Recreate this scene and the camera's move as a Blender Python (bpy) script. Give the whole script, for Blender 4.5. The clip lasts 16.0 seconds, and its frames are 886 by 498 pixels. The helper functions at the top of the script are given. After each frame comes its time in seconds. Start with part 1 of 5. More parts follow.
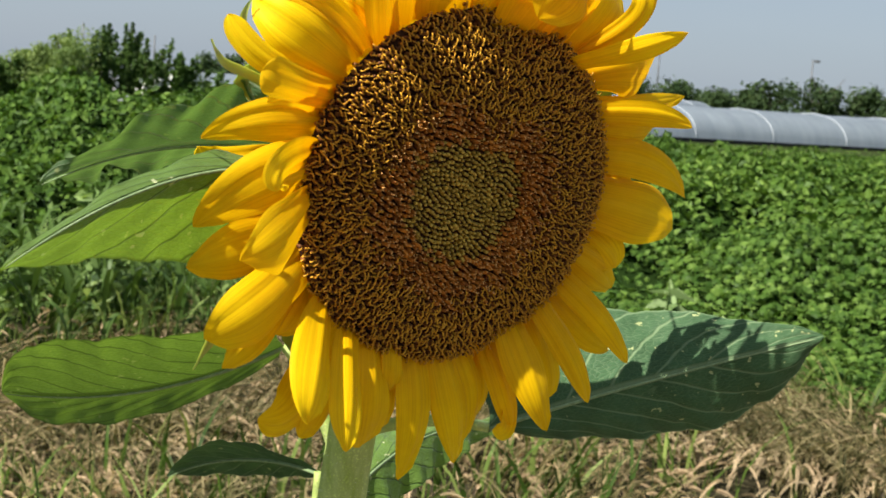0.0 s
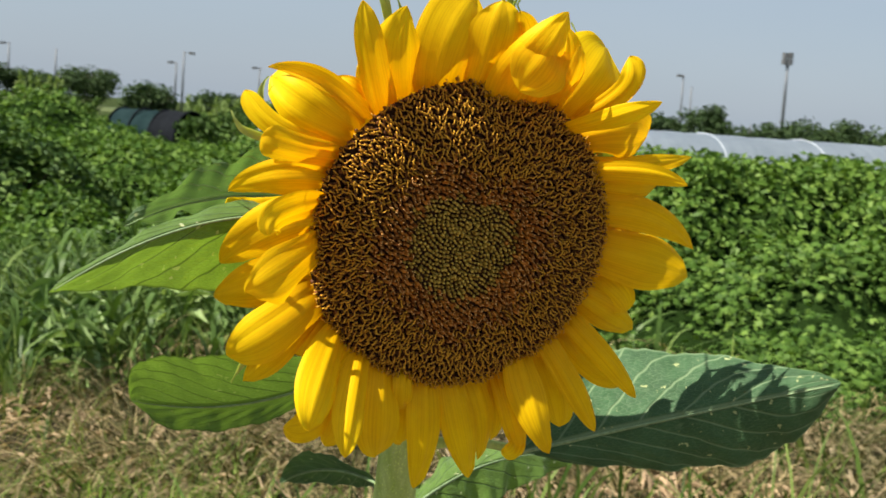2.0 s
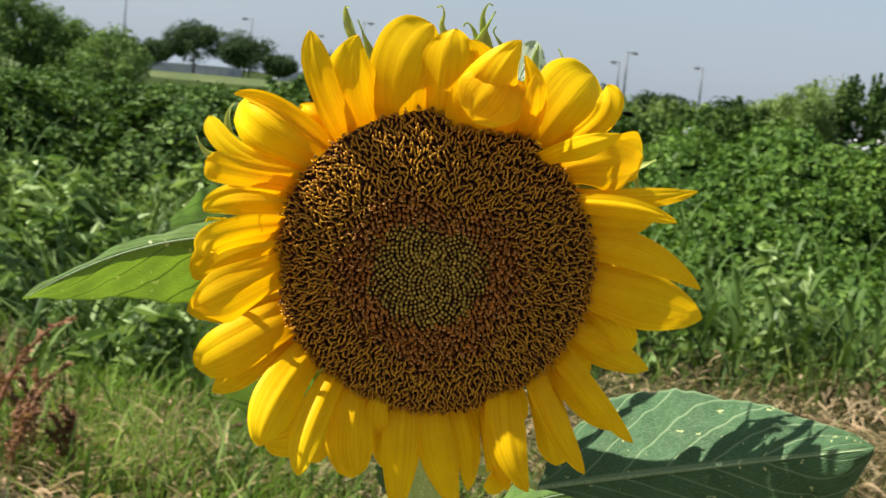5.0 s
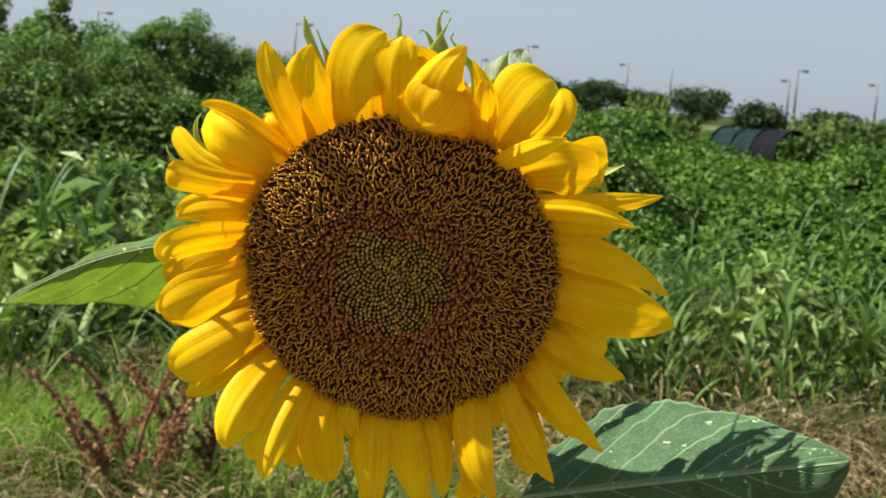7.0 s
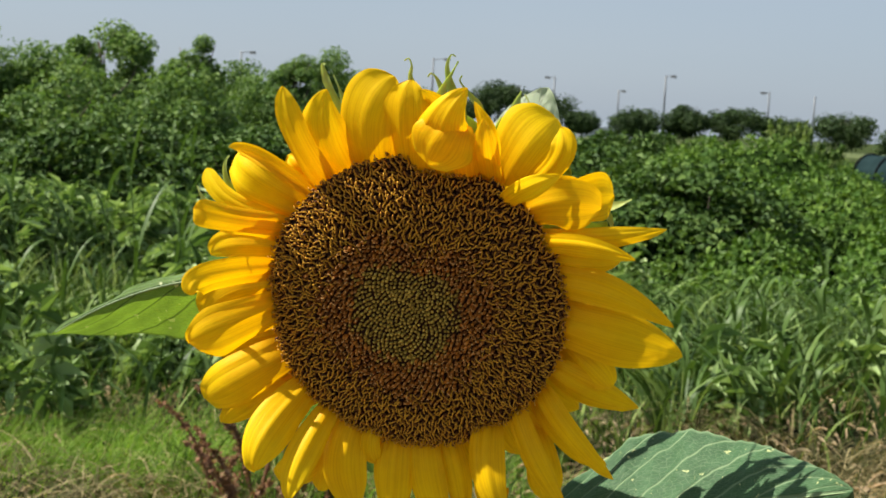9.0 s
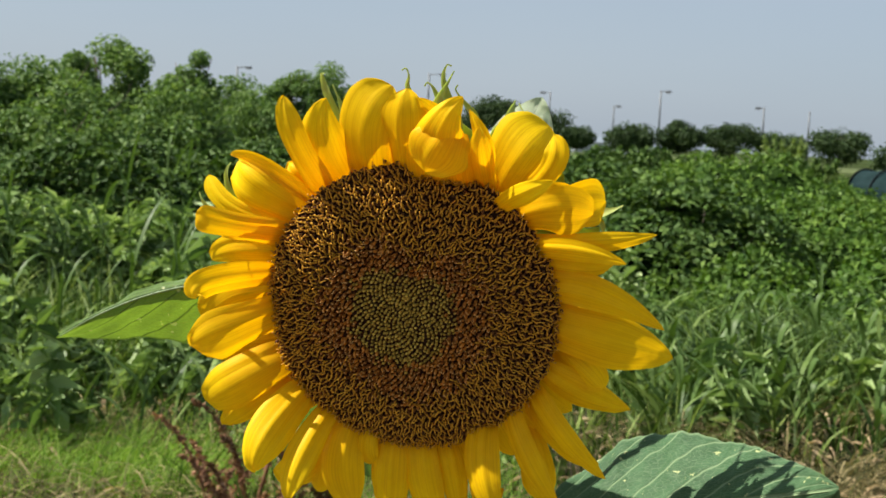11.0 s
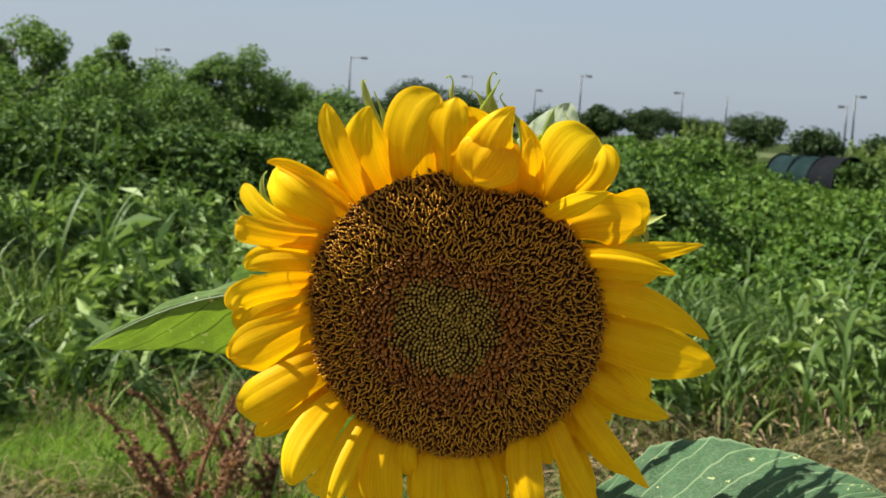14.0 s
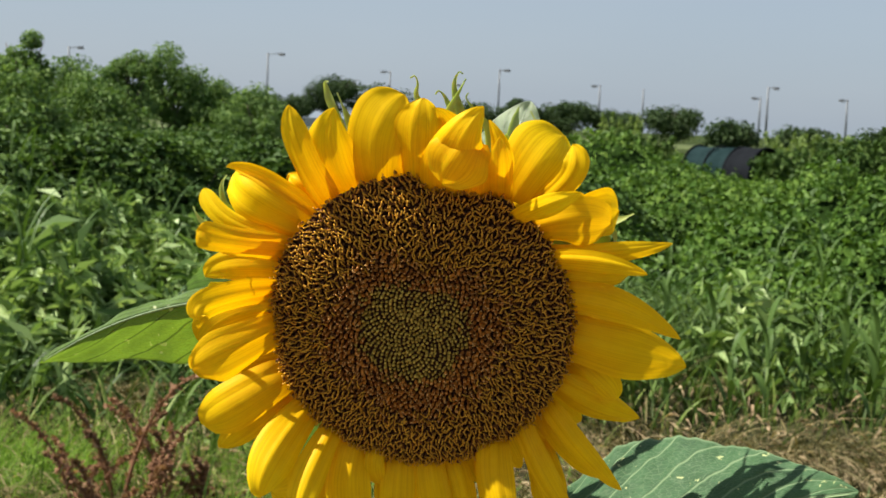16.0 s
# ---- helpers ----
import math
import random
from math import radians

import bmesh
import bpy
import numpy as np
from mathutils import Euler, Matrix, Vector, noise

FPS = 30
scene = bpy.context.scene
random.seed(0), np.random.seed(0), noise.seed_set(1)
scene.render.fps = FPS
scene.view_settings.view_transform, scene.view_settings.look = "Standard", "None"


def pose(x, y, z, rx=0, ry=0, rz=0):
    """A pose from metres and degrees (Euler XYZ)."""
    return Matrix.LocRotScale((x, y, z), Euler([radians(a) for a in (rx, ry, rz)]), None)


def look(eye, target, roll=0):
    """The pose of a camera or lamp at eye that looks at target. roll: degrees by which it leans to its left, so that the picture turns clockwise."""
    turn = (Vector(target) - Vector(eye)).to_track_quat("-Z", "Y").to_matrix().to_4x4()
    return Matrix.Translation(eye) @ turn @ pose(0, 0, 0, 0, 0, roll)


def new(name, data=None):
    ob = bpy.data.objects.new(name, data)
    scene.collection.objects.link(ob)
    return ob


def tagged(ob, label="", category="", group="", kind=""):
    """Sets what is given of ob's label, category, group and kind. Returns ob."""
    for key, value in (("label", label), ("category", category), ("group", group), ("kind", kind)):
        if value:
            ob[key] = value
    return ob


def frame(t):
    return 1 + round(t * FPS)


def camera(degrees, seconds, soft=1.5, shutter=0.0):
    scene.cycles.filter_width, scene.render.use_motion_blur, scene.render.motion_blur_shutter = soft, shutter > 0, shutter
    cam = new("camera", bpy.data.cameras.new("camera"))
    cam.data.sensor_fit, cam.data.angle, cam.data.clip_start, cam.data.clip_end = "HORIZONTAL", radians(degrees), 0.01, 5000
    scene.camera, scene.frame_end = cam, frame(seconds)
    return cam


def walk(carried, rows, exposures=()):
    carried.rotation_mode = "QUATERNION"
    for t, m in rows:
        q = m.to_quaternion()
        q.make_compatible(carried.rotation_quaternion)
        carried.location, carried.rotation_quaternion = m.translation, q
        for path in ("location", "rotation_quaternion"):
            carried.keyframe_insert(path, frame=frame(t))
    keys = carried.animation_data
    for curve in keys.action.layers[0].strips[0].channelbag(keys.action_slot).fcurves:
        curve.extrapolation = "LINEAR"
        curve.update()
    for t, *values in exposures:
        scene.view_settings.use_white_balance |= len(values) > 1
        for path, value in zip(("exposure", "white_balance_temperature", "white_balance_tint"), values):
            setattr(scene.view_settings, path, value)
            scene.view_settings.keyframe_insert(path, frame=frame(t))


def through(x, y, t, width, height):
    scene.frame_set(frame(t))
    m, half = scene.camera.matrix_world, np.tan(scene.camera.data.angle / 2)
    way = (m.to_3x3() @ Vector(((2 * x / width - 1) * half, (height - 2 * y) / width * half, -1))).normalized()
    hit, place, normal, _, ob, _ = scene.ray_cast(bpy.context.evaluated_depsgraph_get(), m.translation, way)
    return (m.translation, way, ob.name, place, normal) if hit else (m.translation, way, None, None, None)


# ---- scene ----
cam = camera(37.0, 16.0, soft=1.6, shutter=0.4)
cam.data.dof.use_dof = True
cam.data.dof.focus_distance = 0.66
cam.data.dof.aperture_fstop = 38.0
PATH = [
    (0, (-0.2459, -0.5239, 1.4433), (0.1620, 0.3816, 1.3268), 3.82),
    (0.5, (-0.2259, -0.5108, 1.4424), (0.1587, 0.4043, 1.3209), 3.76),
    (1, (-0.2137, -0.5592, 1.4536), (0.1137, 0.3783, 1.3353), 3.68),
    (1.5, (-0.1750, -0.6204, 1.4627), (0.0821, 0.3399, 1.3545), 3.79),
    (2, (-0.1404, -0.6527, 1.4606), (0.0538, 0.3234, 1.3637), 3.97),
    (2.5, (-0.1191, -0.6586, 1.4598), (0.0270, 0.3265, 1.3692), 4.20),
    (3, (-0.0767, -0.6744, 1.4631), (0.0150, 0.3168, 1.3682), 4.26),
    (3.5, (-0.0139, -0.6593, 1.4746), (0.0391, 0.3340, 1.3719), 4.37),
    (4, (-0.0096, -0.6497, 1.4745), (-0.0042, 0.3439, 1.3623), 4.65),
    (4.5, (0.0419, -0.6476, 1.4910), (-0.0147, 0.3436, 1.3718), 4.78),
    (5, (0.0915, -0.6525, 1.4921), (-0.0375, 0.3317, 1.3707), 4.67),
    (5.2, (0.1054, -0.6531, 1.4931), (-0.0454, 0.3281, 1.3723), 4.61),
    (7.3, (0.2192, -0.6345, 1.4906), (-0.0558, 0.3205, 1.3792), 3.46),
    (7.5, (0.2373, -0.6401, 1.4901), (-0.0556, 0.3096, 1.3794), 3.28),
    (8, (0.2480, -0.6394, 1.4948), (-0.0783, 0.2998, 1.3878), 3.03),
    (8.5, (0.2605, -0.6370, 1.4933), (-0.0864, 0.2953, 1.3915), 2.78),
    (9, (0.2641, -0.6429, 1.4989), (-0.0895, 0.2877, 1.4040), 2.77),
    (9.5, (0.2632, -0.6516, 1.4952), (-0.0909, 0.2793, 1.4060), 2.78),
    (10, (0.2664, -0.6543, 1.4942), (-0.0849, 0.2780, 1.4089), 2.87),
    (10.2, (0.2730, -0.6523, 1.4958), (-0.0828, 0.2785, 1.4117), 2.77),
    (12.5, (0.2517, -0.6819, 1.4934), (-0.0761, 0.2591, 1.4088), 2.89),
    (13, (0.2407, -0.6825, 1.5027), (-0.0777, 0.2614, 1.4147), 2.90),
    (13.5, (0.2246, -0.6781, 1.5047), (-0.0830, 0.2691, 1.4136), 2.88),
    (14, (0.2050, -0.6732, 1.5051), (-0.0895, 0.2779, 1.4123), 2.94),
    (14.5, (0.1924, -0.6696, 1.5079), (-0.0870, 0.2860, 1.4144), 2.83),
    (15, (0.1823, -0.6688, 1.5078), (-0.0808, 0.2915, 1.4149), 2.71),
    (15.5, (0.1806, -0.6666, 1.5080), (-0.0677, 0.2976, 1.4151), 2.49),
    (16, (0.1779, -0.6668, 1.5069), (-0.0594, 0.3001, 1.4133), 2.27),
]

EXPOSURE = [(0, 0.89), (1, 0.90), (2, 0.96), (3, 0.98), (5, 1.06), (7.5, 1.03), (8, 0.98), (12.5, 0.97), (14.5, 0.94), (16, 0.94)]
walk(cam, [(t, look(eye, target, roll)) for t, eye, target, roll in PATH], EXPOSURE)

# ---- light ----
SUN = Vector((-0.585, -0.195, 0.787)).normalized()
world = bpy.data.worlds.new("hazy_sky")
scene.world = world
world.use_nodes = True
wn, wl = world.node_tree.nodes, world.node_tree.links
wn.clear()
sky = wn.new("ShaderNodeTexSky")
sky.sky_type = "NISHITA"
sky.sun_disc = False
sky.sun_elevation = math.asin(SUN.z)
sky.sun_rotation = math.atan2(SUN.x, SUN.y)
sky.air_density, sky.dust_density, sky.ozone_density = 1.0, 1.6, 2.0
back = wn.new("ShaderNodeBackground")
back.inputs["Strength"].default_value = 0.0612
wout = wn.new("ShaderNodeOutputWorld")
# thin, even haze veils the blue
haze = wn.new("ShaderNodeMix")
haze.data_type = "RGBA"
haze.inputs[0].default_value = 0.72
wl.new(sky.outputs[0], haze.inputs[6])
# faint streaks in the haze
streaks = wn.new("ShaderNodeTexNoise")
streaks.inputs["Scale"].default_value, streaks.inputs["Detail"].default_value = 2.6, 4.0
spread = wn.new("ShaderNodeMapping")
spread.inputs["Scale"].default_value = (1.0, 1.0, 4.5)
place = wn.new("ShaderNodeTexCoord")
tint = wn.new("ShaderNodeMix")
tint.data_type = "RGBA"
tint.inputs[6].default_value, tint.inputs[7].default_value = (3.45, 4.18, 5.10, 1.0), (4.10, 4.75, 5.60, 1.0)
wl.new(place.outputs["Generated"], spread.inputs["Vector"])
wl.new(spread.outputs[0], streaks.inputs["Vector"])
wl.new(streaks.outputs["Fac"], tint.inputs[0])
wl.new(tint.outputs[2], haze.inputs[7])
wl.new(haze.outputs[2], back.inputs["Color"])
wl.new(back.outputs[0], wout.inputs["Surface"])
sun = new("sun", bpy.data.lights.new("sun", "SUN"))
sun.data.energy, sun.data.angle, sun.data.color = 5.0, radians(0.6), (1.0, 0.95, 0.86)
sun.matrix_world = look(SUN * 50, (0, 0, 0))


# ---- materials ----
def rgb(c):
    return (c[0], c[1], c[2], 1.0)


class Mat:
    """A small wrapper for building node materials."""

    def __init__(self, name):
        self.m = bpy.data.materials.new(name)
        self.m.use_nodes = True
        self.t = self.m.node_tree
        self.n, self.l = self.t.nodes, self.t.links
        self.n.clear()
        self.out = self.n.new("ShaderNodeOutputMaterial")

    def node(self, kind, **values):
        nd = self.n.new("ShaderNode" + kind)
        for key, value in values.items():
            nd.inputs[key.replace("_", " ")].default_value = value
        return nd

    def link(self, a, b):
        self.l.new(a, b)

    def coords(self, which="Object", scale=(1, 1, 1)):
        tc, mp = self.node("TexCoord"), self.node("Mapping")
        mp.inputs["Scale"].default_value = scale
        self.link(tc.outputs[which], mp.inputs["Vector"])
        return mp.outputs[0]

    def noise(self, vec, scale, detail=4.0, rough=0.6):
        nd = self.node("TexNoise", Scale=scale, Detail=detail, Roughness=rough)
        self.link(vec, nd.inputs["Vector"])
        return nd.outputs["Fac"]

    def ramp(self, fac, *stops):
        nd = self.node("ValToRGB")
        el = nd.color_ramp.elements
        while len(el) < len(stops):
            el.new(0.5)
        for e, (p, c) in zip(el, stops):
            e.position, e.color = p, rgb(c)
        self.link(fac, nd.inputs[0])
        return nd.outputs[0]

    def mix(self, fac, a, b, mode="MIX"):
        nd = self.n.new("ShaderNodeMix")
        nd.data_type, nd.blend_type = "RGBA", mode
        for sock, val in ((nd.inputs[0], fac), (nd.inputs[6], a), (nd.inputs[7], b)):
            if isinstance(val, (int, float)):
                sock.default_value = val
            elif isinstance(val, tuple):
                sock.default_value = rgb(val)
            else:
                self.link(val, sock)
        return nd.outputs[2]

    def island(self):
        return self.node("NewGeometry").outputs["Random Per Island"]

    def chance(self):
        return self.node("ObjectInfo").outputs["Random"]

    def surface(self, color, rough=0.6, bump=None, strength=0.2, dist=0.001, through=0.0, tcol=None, spec=0.3, metal=0.0, fuzz=0.0, clear=0.0):
        bs = self.node("BsdfPrincipled", Roughness=rough, Metallic=metal)
        bs.inputs["Specular IOR Level"].default_value = spec
        bs.inputs["Sheen Weight"].default_value, bs.inputs["Sheen Roughness"].default_value = fuzz, 0.4
        bs.inputs["Sheen Tint"].default_value = (0.92, 1.0, 0.86, 1.0)
        if isinstance(color, tuple):
            bs.inputs["Base Color"].default_value = rgb(color)
        else:
            self.link(color, bs.inputs["Base Color"])
        if bump is not None:
            bp = self.node("Bump", Strength=strength, Distance=dist)
            self.link(bump, bp.inputs["Height"])
            self.link(bp.outputs[0], bs.inputs["Normal"])
        last = bs.outputs[0]
        if through > 0:
            tr = self.node("BsdfTranslucent")
            c = tcol if tcol is not None else color
            if isinstance(c, tuple):
                tr.inputs["Color"].default_value = rgb(c)
            else:
                self.link(c, tr.inputs["Color"])
            mx = self.node("MixShader", Fac=through)
            self.link(bs.outputs[0], mx.inputs[1])
            self.link(tr.outputs[0], mx.inputs[2])
            last = mx.outputs[0]
        if clear > 0:
            cl, mx = self.node("BsdfTransparent"), self.node("MixShader", Fac=clear)
            self.link(last, mx.inputs[1])
            self.link(cl.outputs[0], mx.inputs[2])
            last = mx.outputs[0]
        self.link(last, self.out.inputs["Surface"])
        return self.m


def leafy(name, dark, mid, light, through=0.3, rough=0.55, patch=0.6, spec=0.12):
    """Foliage: colour varies from leaf to leaf and in broad patches."""
    m = Mat(name)
    vec = m.coords("Object")
    one = m.ramp(m.island(), (0.0, dark), (0.55, mid), (1.0, light))
    wide = m.ramp(m.noise(vec, patch, 3.0), (0.35, (0.72, 0.78, 0.76)), (0.65, (1.15, 1.1, 1.10)))
    col = m.mix(1.0, one, wide, "MULTIPLY")
    bright = m.mix(1.0, col, (1.5, 1.6, 0.7), "MULTIPLY")
    return m.surface(col, rough, through=through, tcol=bright, spec=spec)


def make_petal_material():
    m = Mat("petal_yellow")
    uv = m.coords("UV")
    streak = m.noise(m.coords("UV", (30, 0.9, 1)), 1.0, 5.0)
    sep = m.node("SeparateXYZ")
    m.link(uv, sep.inputs[0])
    along = m.ramp(sep.outputs["Y"], (0.0, (0.82, 0.41, 0.0)), (0.20, (0.92, 0.55, 0.002)), (0.6, (0.96, 0.64, 0.004)), (1.0, (0.96, 0.66, 0.008)))
    lines = m.ramp(streak, (0.30, (0.86, 0.77, 0.6)), (0.56, (1.03, 1.04, 1.0)))
    col = m.mix(1.0, along, lines, "MULTIPLY")
    each = m.ramp(m.chance(), (0.0, (0.95, 0.90, 0.9)), (1.0, (1.04, 1.05, 1.0)))
    col = m.mix(1.0, col, each, "MULTIPLY")
    spots = m.ramp(m.noise(m.coords("Object"), 55.0, 2.0), (0.75, (1, 1, 1)), (0.81, (0.80, 0.58, 0.4)))
    col = m.mix(0.5, col, spots, "MULTIPLY")
    blur = m.ramp(m.noise(m.coords("Object"), 70.0, 3.0), (0.3, (0.95, 0.92, 0.9)), (0.7, (1.03, 1.04, 1.0)))
    col = m.mix(1.0, col, blur, "MULTIPLY")
    thru = m.mix(1.0, col, (1.0, 0.92, 0.6), "MULTIPLY")
    return m.surface(col, 0.5, streak, 0.22, 0.0010, through=0.38, tcol=thru, spec=0.12)


def make_leaf_material(name, top, vein, thin, through, spot=(0.32, 0.36, 0.16), spec=0.42, fuzz=0.35, rough=0.52, slope_by=0.34):
    """A large leaf: a net of pale veins, blotches and a few eaten spots."""
    m = Mat(name)
    uv = m.coords("UV")
    sep = m.node("SeparateXYZ")
    m.link(uv, sep.inputs[0])
    # side veins run outward and forward from the midrib at x = 0
    ab = m.n.new("ShaderNodeMath"); ab.operation = "ABSOLUTE"
    m.link(sep.outputs["X"], ab.inputs[0])
    slope = m.n.new("ShaderNodeMath"); slope.operation = "MULTIPLY_ADD"
    m.link(ab.outputs[0], slope.inputs[0]); slope.inputs[1].default_value = -slope_by
    m.link(sep.outputs["Y"], slope.inputs[2])
    wob = m.n.new("ShaderNodeMath"); wob.operation = "MULTIPLY_ADD"
    m.link(m.noise(uv, 3.0, 2.0), wob.inputs[0]); wob.inputs[1].default_value = 0.05
    m.link(slope.outputs[0], wob.inputs[2])
    fr = m.n.new("ShaderNodeMath"); fr.operation = "MULTIPLY"
    m.link(wob.outputs[0], fr.inputs[0]); fr.inputs[1].default_value = 7.0
    pp = m.n.new("ShaderNodeMath"); pp.operation = "PINGPONG"
    m.link(fr.outputs[0], pp.inputs[0]); pp.inputs[1].default_value = 0.5
    side = m.ramp(pp.outputs[0], (0.0, (1, 1, 1)), (0.026, (0.9, 0.9, 0.9)), (0.062, (0, 0, 0)))
    rib = m.ramp(ab.outputs[0], (0.0, (1, 1, 1)), (0.03, (1, 1, 1)), (0.055, (0, 0, 0)))
    vor = m.node("TexVoronoi", Scale=26.0)
    vor.feature = "DISTANCE_TO_EDGE"
    m.link(m.coords("UV", (1, 1.6, 1)), vor.inputs["Vector"])
    net = m.ramp(vor.outputs["Distance"], (0.0, (0.45, 0.45, 0.45)), (0.06, (0, 0, 0)))
    rim = m.ramp(ab.outputs[0], (0.955, (0, 0, 0)), (0.985, (0.8, 0.8, 0.8)))
    veins = m.mix(1.0, m.mix(1.0, m.mix(1.0, side, rib, "LIGHTEN"), net, "LIGHTEN"), rim, "LIGHTEN")
    blot = m.ramp(m.noise(m.coords("Object"), 45.0, 5.0), (0.35, tuple(c * 0.78 for c in top)), (0.65, tuple(c * 1.16 for c in top)))
    col = m.mix(veins, blot, vein)
    eaten = m.ramp(m.noise(m.coords("Object", (1, 1, 1)), 170.0, 2.0), (0.675, (0, 0, 0)), (0.71, (1, 1, 1)))
    col = m.mix(eaten, col, spot)
    tcol = m.mix(veins, thin, tuple(c * 0.45 for c in thin))
    # the blade swells between the veins
    h = m.mix(1.0, m.mix(0.6, pp.outputs[0], vor.outputs["Distance"]), m.mix(0.5, side, rib), "SUBTRACT")
    return m.surface(col, rough, h, 0.45, 0.003, through=through, tcol=tcol, spec=spec, fuzz=fuzz)


def make_stem_material():
    m = Mat("stem_green")
    v = m.coords("Object", (1, 1, 0.25))
    col = m.ramp(m.noise(v, 160.0, 4.0), (0.3, (0.38, 0.50, 0.11)), (0.7, (0.60, 0.70, 0.27)))
    fuzz = m.ramp(m.noise(m.coords("Object"), 900.0, 2.0), (0.55, (1, 1, 1)), (0.7, (1.5, 1.45, 1.3)))
    return m.surface(m.mix(1.0, col, fuzz, "MULTIPLY"), 0.6, m.noise(m.coords("Object"), 600.0), 0.6, 0.001, through=0.22)


def grained(name, a, b, scale, rough=0.7, fine=0.0, bump=0.3, dist=0.01, metal=0.0, spec=0.3):
    m = Mat(name)
    vec = m.coords("Object")
    col = m.ramp(m.noise(vec, scale, 6.0), (0.3, a), (0.7, b))
    if fine:
        col = m.mix(1.0, col, m.ramp(m.noise(vec, fine, 3.0), (0.3, (0.75, 0.75, 0.75)), (0.7, (1.2, 1.2, 1.2))), "MULTIPLY")
    return m.surface(col, rough, m.noise(vec, fine or scale * 5, 4.0), bump, dist, metal=metal, spec=spec)


def speckled(name, a, b, rough=0.5, through=0.0, spec=0.3):
    """Many small pieces whose colour changes from piece to piece."""
    m = Mat(name)
    return m.surface(m.ramp(m.island(), (0.0, a), (1.0, b)), rough, through=through, spec=spec)


def varied(name, a, b, rough=0.5, through=0.0):
    """Separate alike pieces, each with its own shade."""
    m = Mat(name)
    col = m.ramp(m.chance(), (0.0, a), (1.0, b))
    col = m.mix(1.0, col, m.ramp(m.noise(m.coords("Object"), 900.0, 2.0), (0.3, (0.8, 0.8, 0.8)), (0.7, (1.15, 1.15, 1.15))), "MULTIPLY")
    return m.surface(col, rough, through=through)


M_PETAL = make_petal_material()
M_LEAF = make_leaf_material("sunflower_leaf_green", (0.046, 0.098, 0.042), (0.150, 0.220, 0.110), (0.12, 0.26, 0.04), 0.08, spec=0.14, fuzz=0.0, rough=0.6)
M_LEAF_YOUNG = make_leaf_material("sunflower_leaf_pale", (0.150, 0.260, 0.044), (0.052, 0.105, 0.018), (0.22, 0.36, 0.022), 0.39, (0.62, 0.66, 0.34), fuzz=0.3)
M_LEAF_MID = make_leaf_material("sunflower_leaf_mid", (0.085, 0.150, 0.042), (0.030, 0.062, 0.020), (0.22, 0.37, 0.03), 0.34, fuzz=0.04, spec=0.3, rough=0.55, slope_by=0.55)
M_LEAF_UPPER = make_leaf_material("sunflower_leaf_upper", (0.080, 0.150, 0.064), (0.34, 0.43, 0.26), (0.20, 0.36, 0.06), 0.28, spec=0.2, fuzz=0.05, rough=0.55)
M_LEAF_BACK = make_leaf_material("sunflower_leaf_underside", (0.44, 0.52, 0.33), (0.52, 0.58, 0.40), (0.44, 0.56, 0.20), 0.3)
M_STEM = make_stem_material()
M_BRISTLE = speckled("bristle_white", (0.60, 0.64, 0.44), (0.82, 0.84, 0.68), 0.5, 0.3)
M_VEIN = grained("leaf_vein_green", (0.17, 0.25, 0.11), (0.24, 0.32, 0.16), 120.0, 0.6, 500.0, 0.2, 0.001)
M_BRACT = leafy("bract_green", (0.36, 0.42, 0.13), (0.42, 0.48, 0.17), (0.50, 0.55, 0.25), 0.35, patch=30.0)
M_HEADBED = grained("floret_bed_brown", (0.035, 0.013, 0.005), (0.065, 0.024, 0.008), 300.0, 0.8, 900.0, 0.5, 0.002)
M_STIGMA = speckled("stigma_mustard", (0.50, 0.230, 0.014), (0.80, 0.430, 0.034), 0.6, 0.22)
M_TUBE = speckled("floret_tube_brown", (0.115, 0.040, 0.009), (0.25, 0.092, 0.017), 0.6)
M_RINGTUBE = speckled("ring_tube_russet", (0.24, 0.075, 0.010), (0.60, 0.225, 0.026), 0.55)
M_RINGTIP = speckled("ring_tip_orange", (0.55, 0.24, 0.05), (0.80, 0.48, 0.16), 0.5)
M_BUD = varied("bud_olive", (0.32, 0.200, 0.026), (0.58, 0.385, 0.060), 0.5)


def make_ground_material():
    m = Mat("soil_and_turf")
    v = m.coords("Object")
    soil = m.ramp(m.noise(v, 0.9, 6.0), (0.3, (0.020, 0.019, 0.010)), (0.7, (0.058, 0.049, 0.029)))
    turf = m.ramp(m.noise(v, 0.15, 6.0), (0.3, (0.020, 0.033, 0.009)), (0.7, (0.050, 0.066, 0.020)))
    far = m.node("VectorMath")
    far.operation = "LENGTH"
    m.link(v, far.inputs[0])
    step = m.ramp(m.node("MapRange").outputs[0], (0.0, (0, 0, 0)), (1.0, (1, 1, 1)))
    rng_node = step.node.inputs[0].links[0].from_node
    rng_node.inputs["From Min"].default_value, rng_node.inputs["From Max"].default_value = 5.0, 9.0
    m.link(far.outputs["Value"], rng_node.inputs["Value"])
    col = m.mix(step, soil, turf)
    fine = m.ramp(m.noise(v, 22.0, 3.0), (0.3, (0.75, 0.75, 0.75)), (0.7, (1.2, 1.2, 1.2)))
    return m.surface(m.mix(1.0, col, fine, "MULTIPLY"), 0.95, m.noise(v, 22.0, 4.0), 0.8, 0.05, spec=0.03)


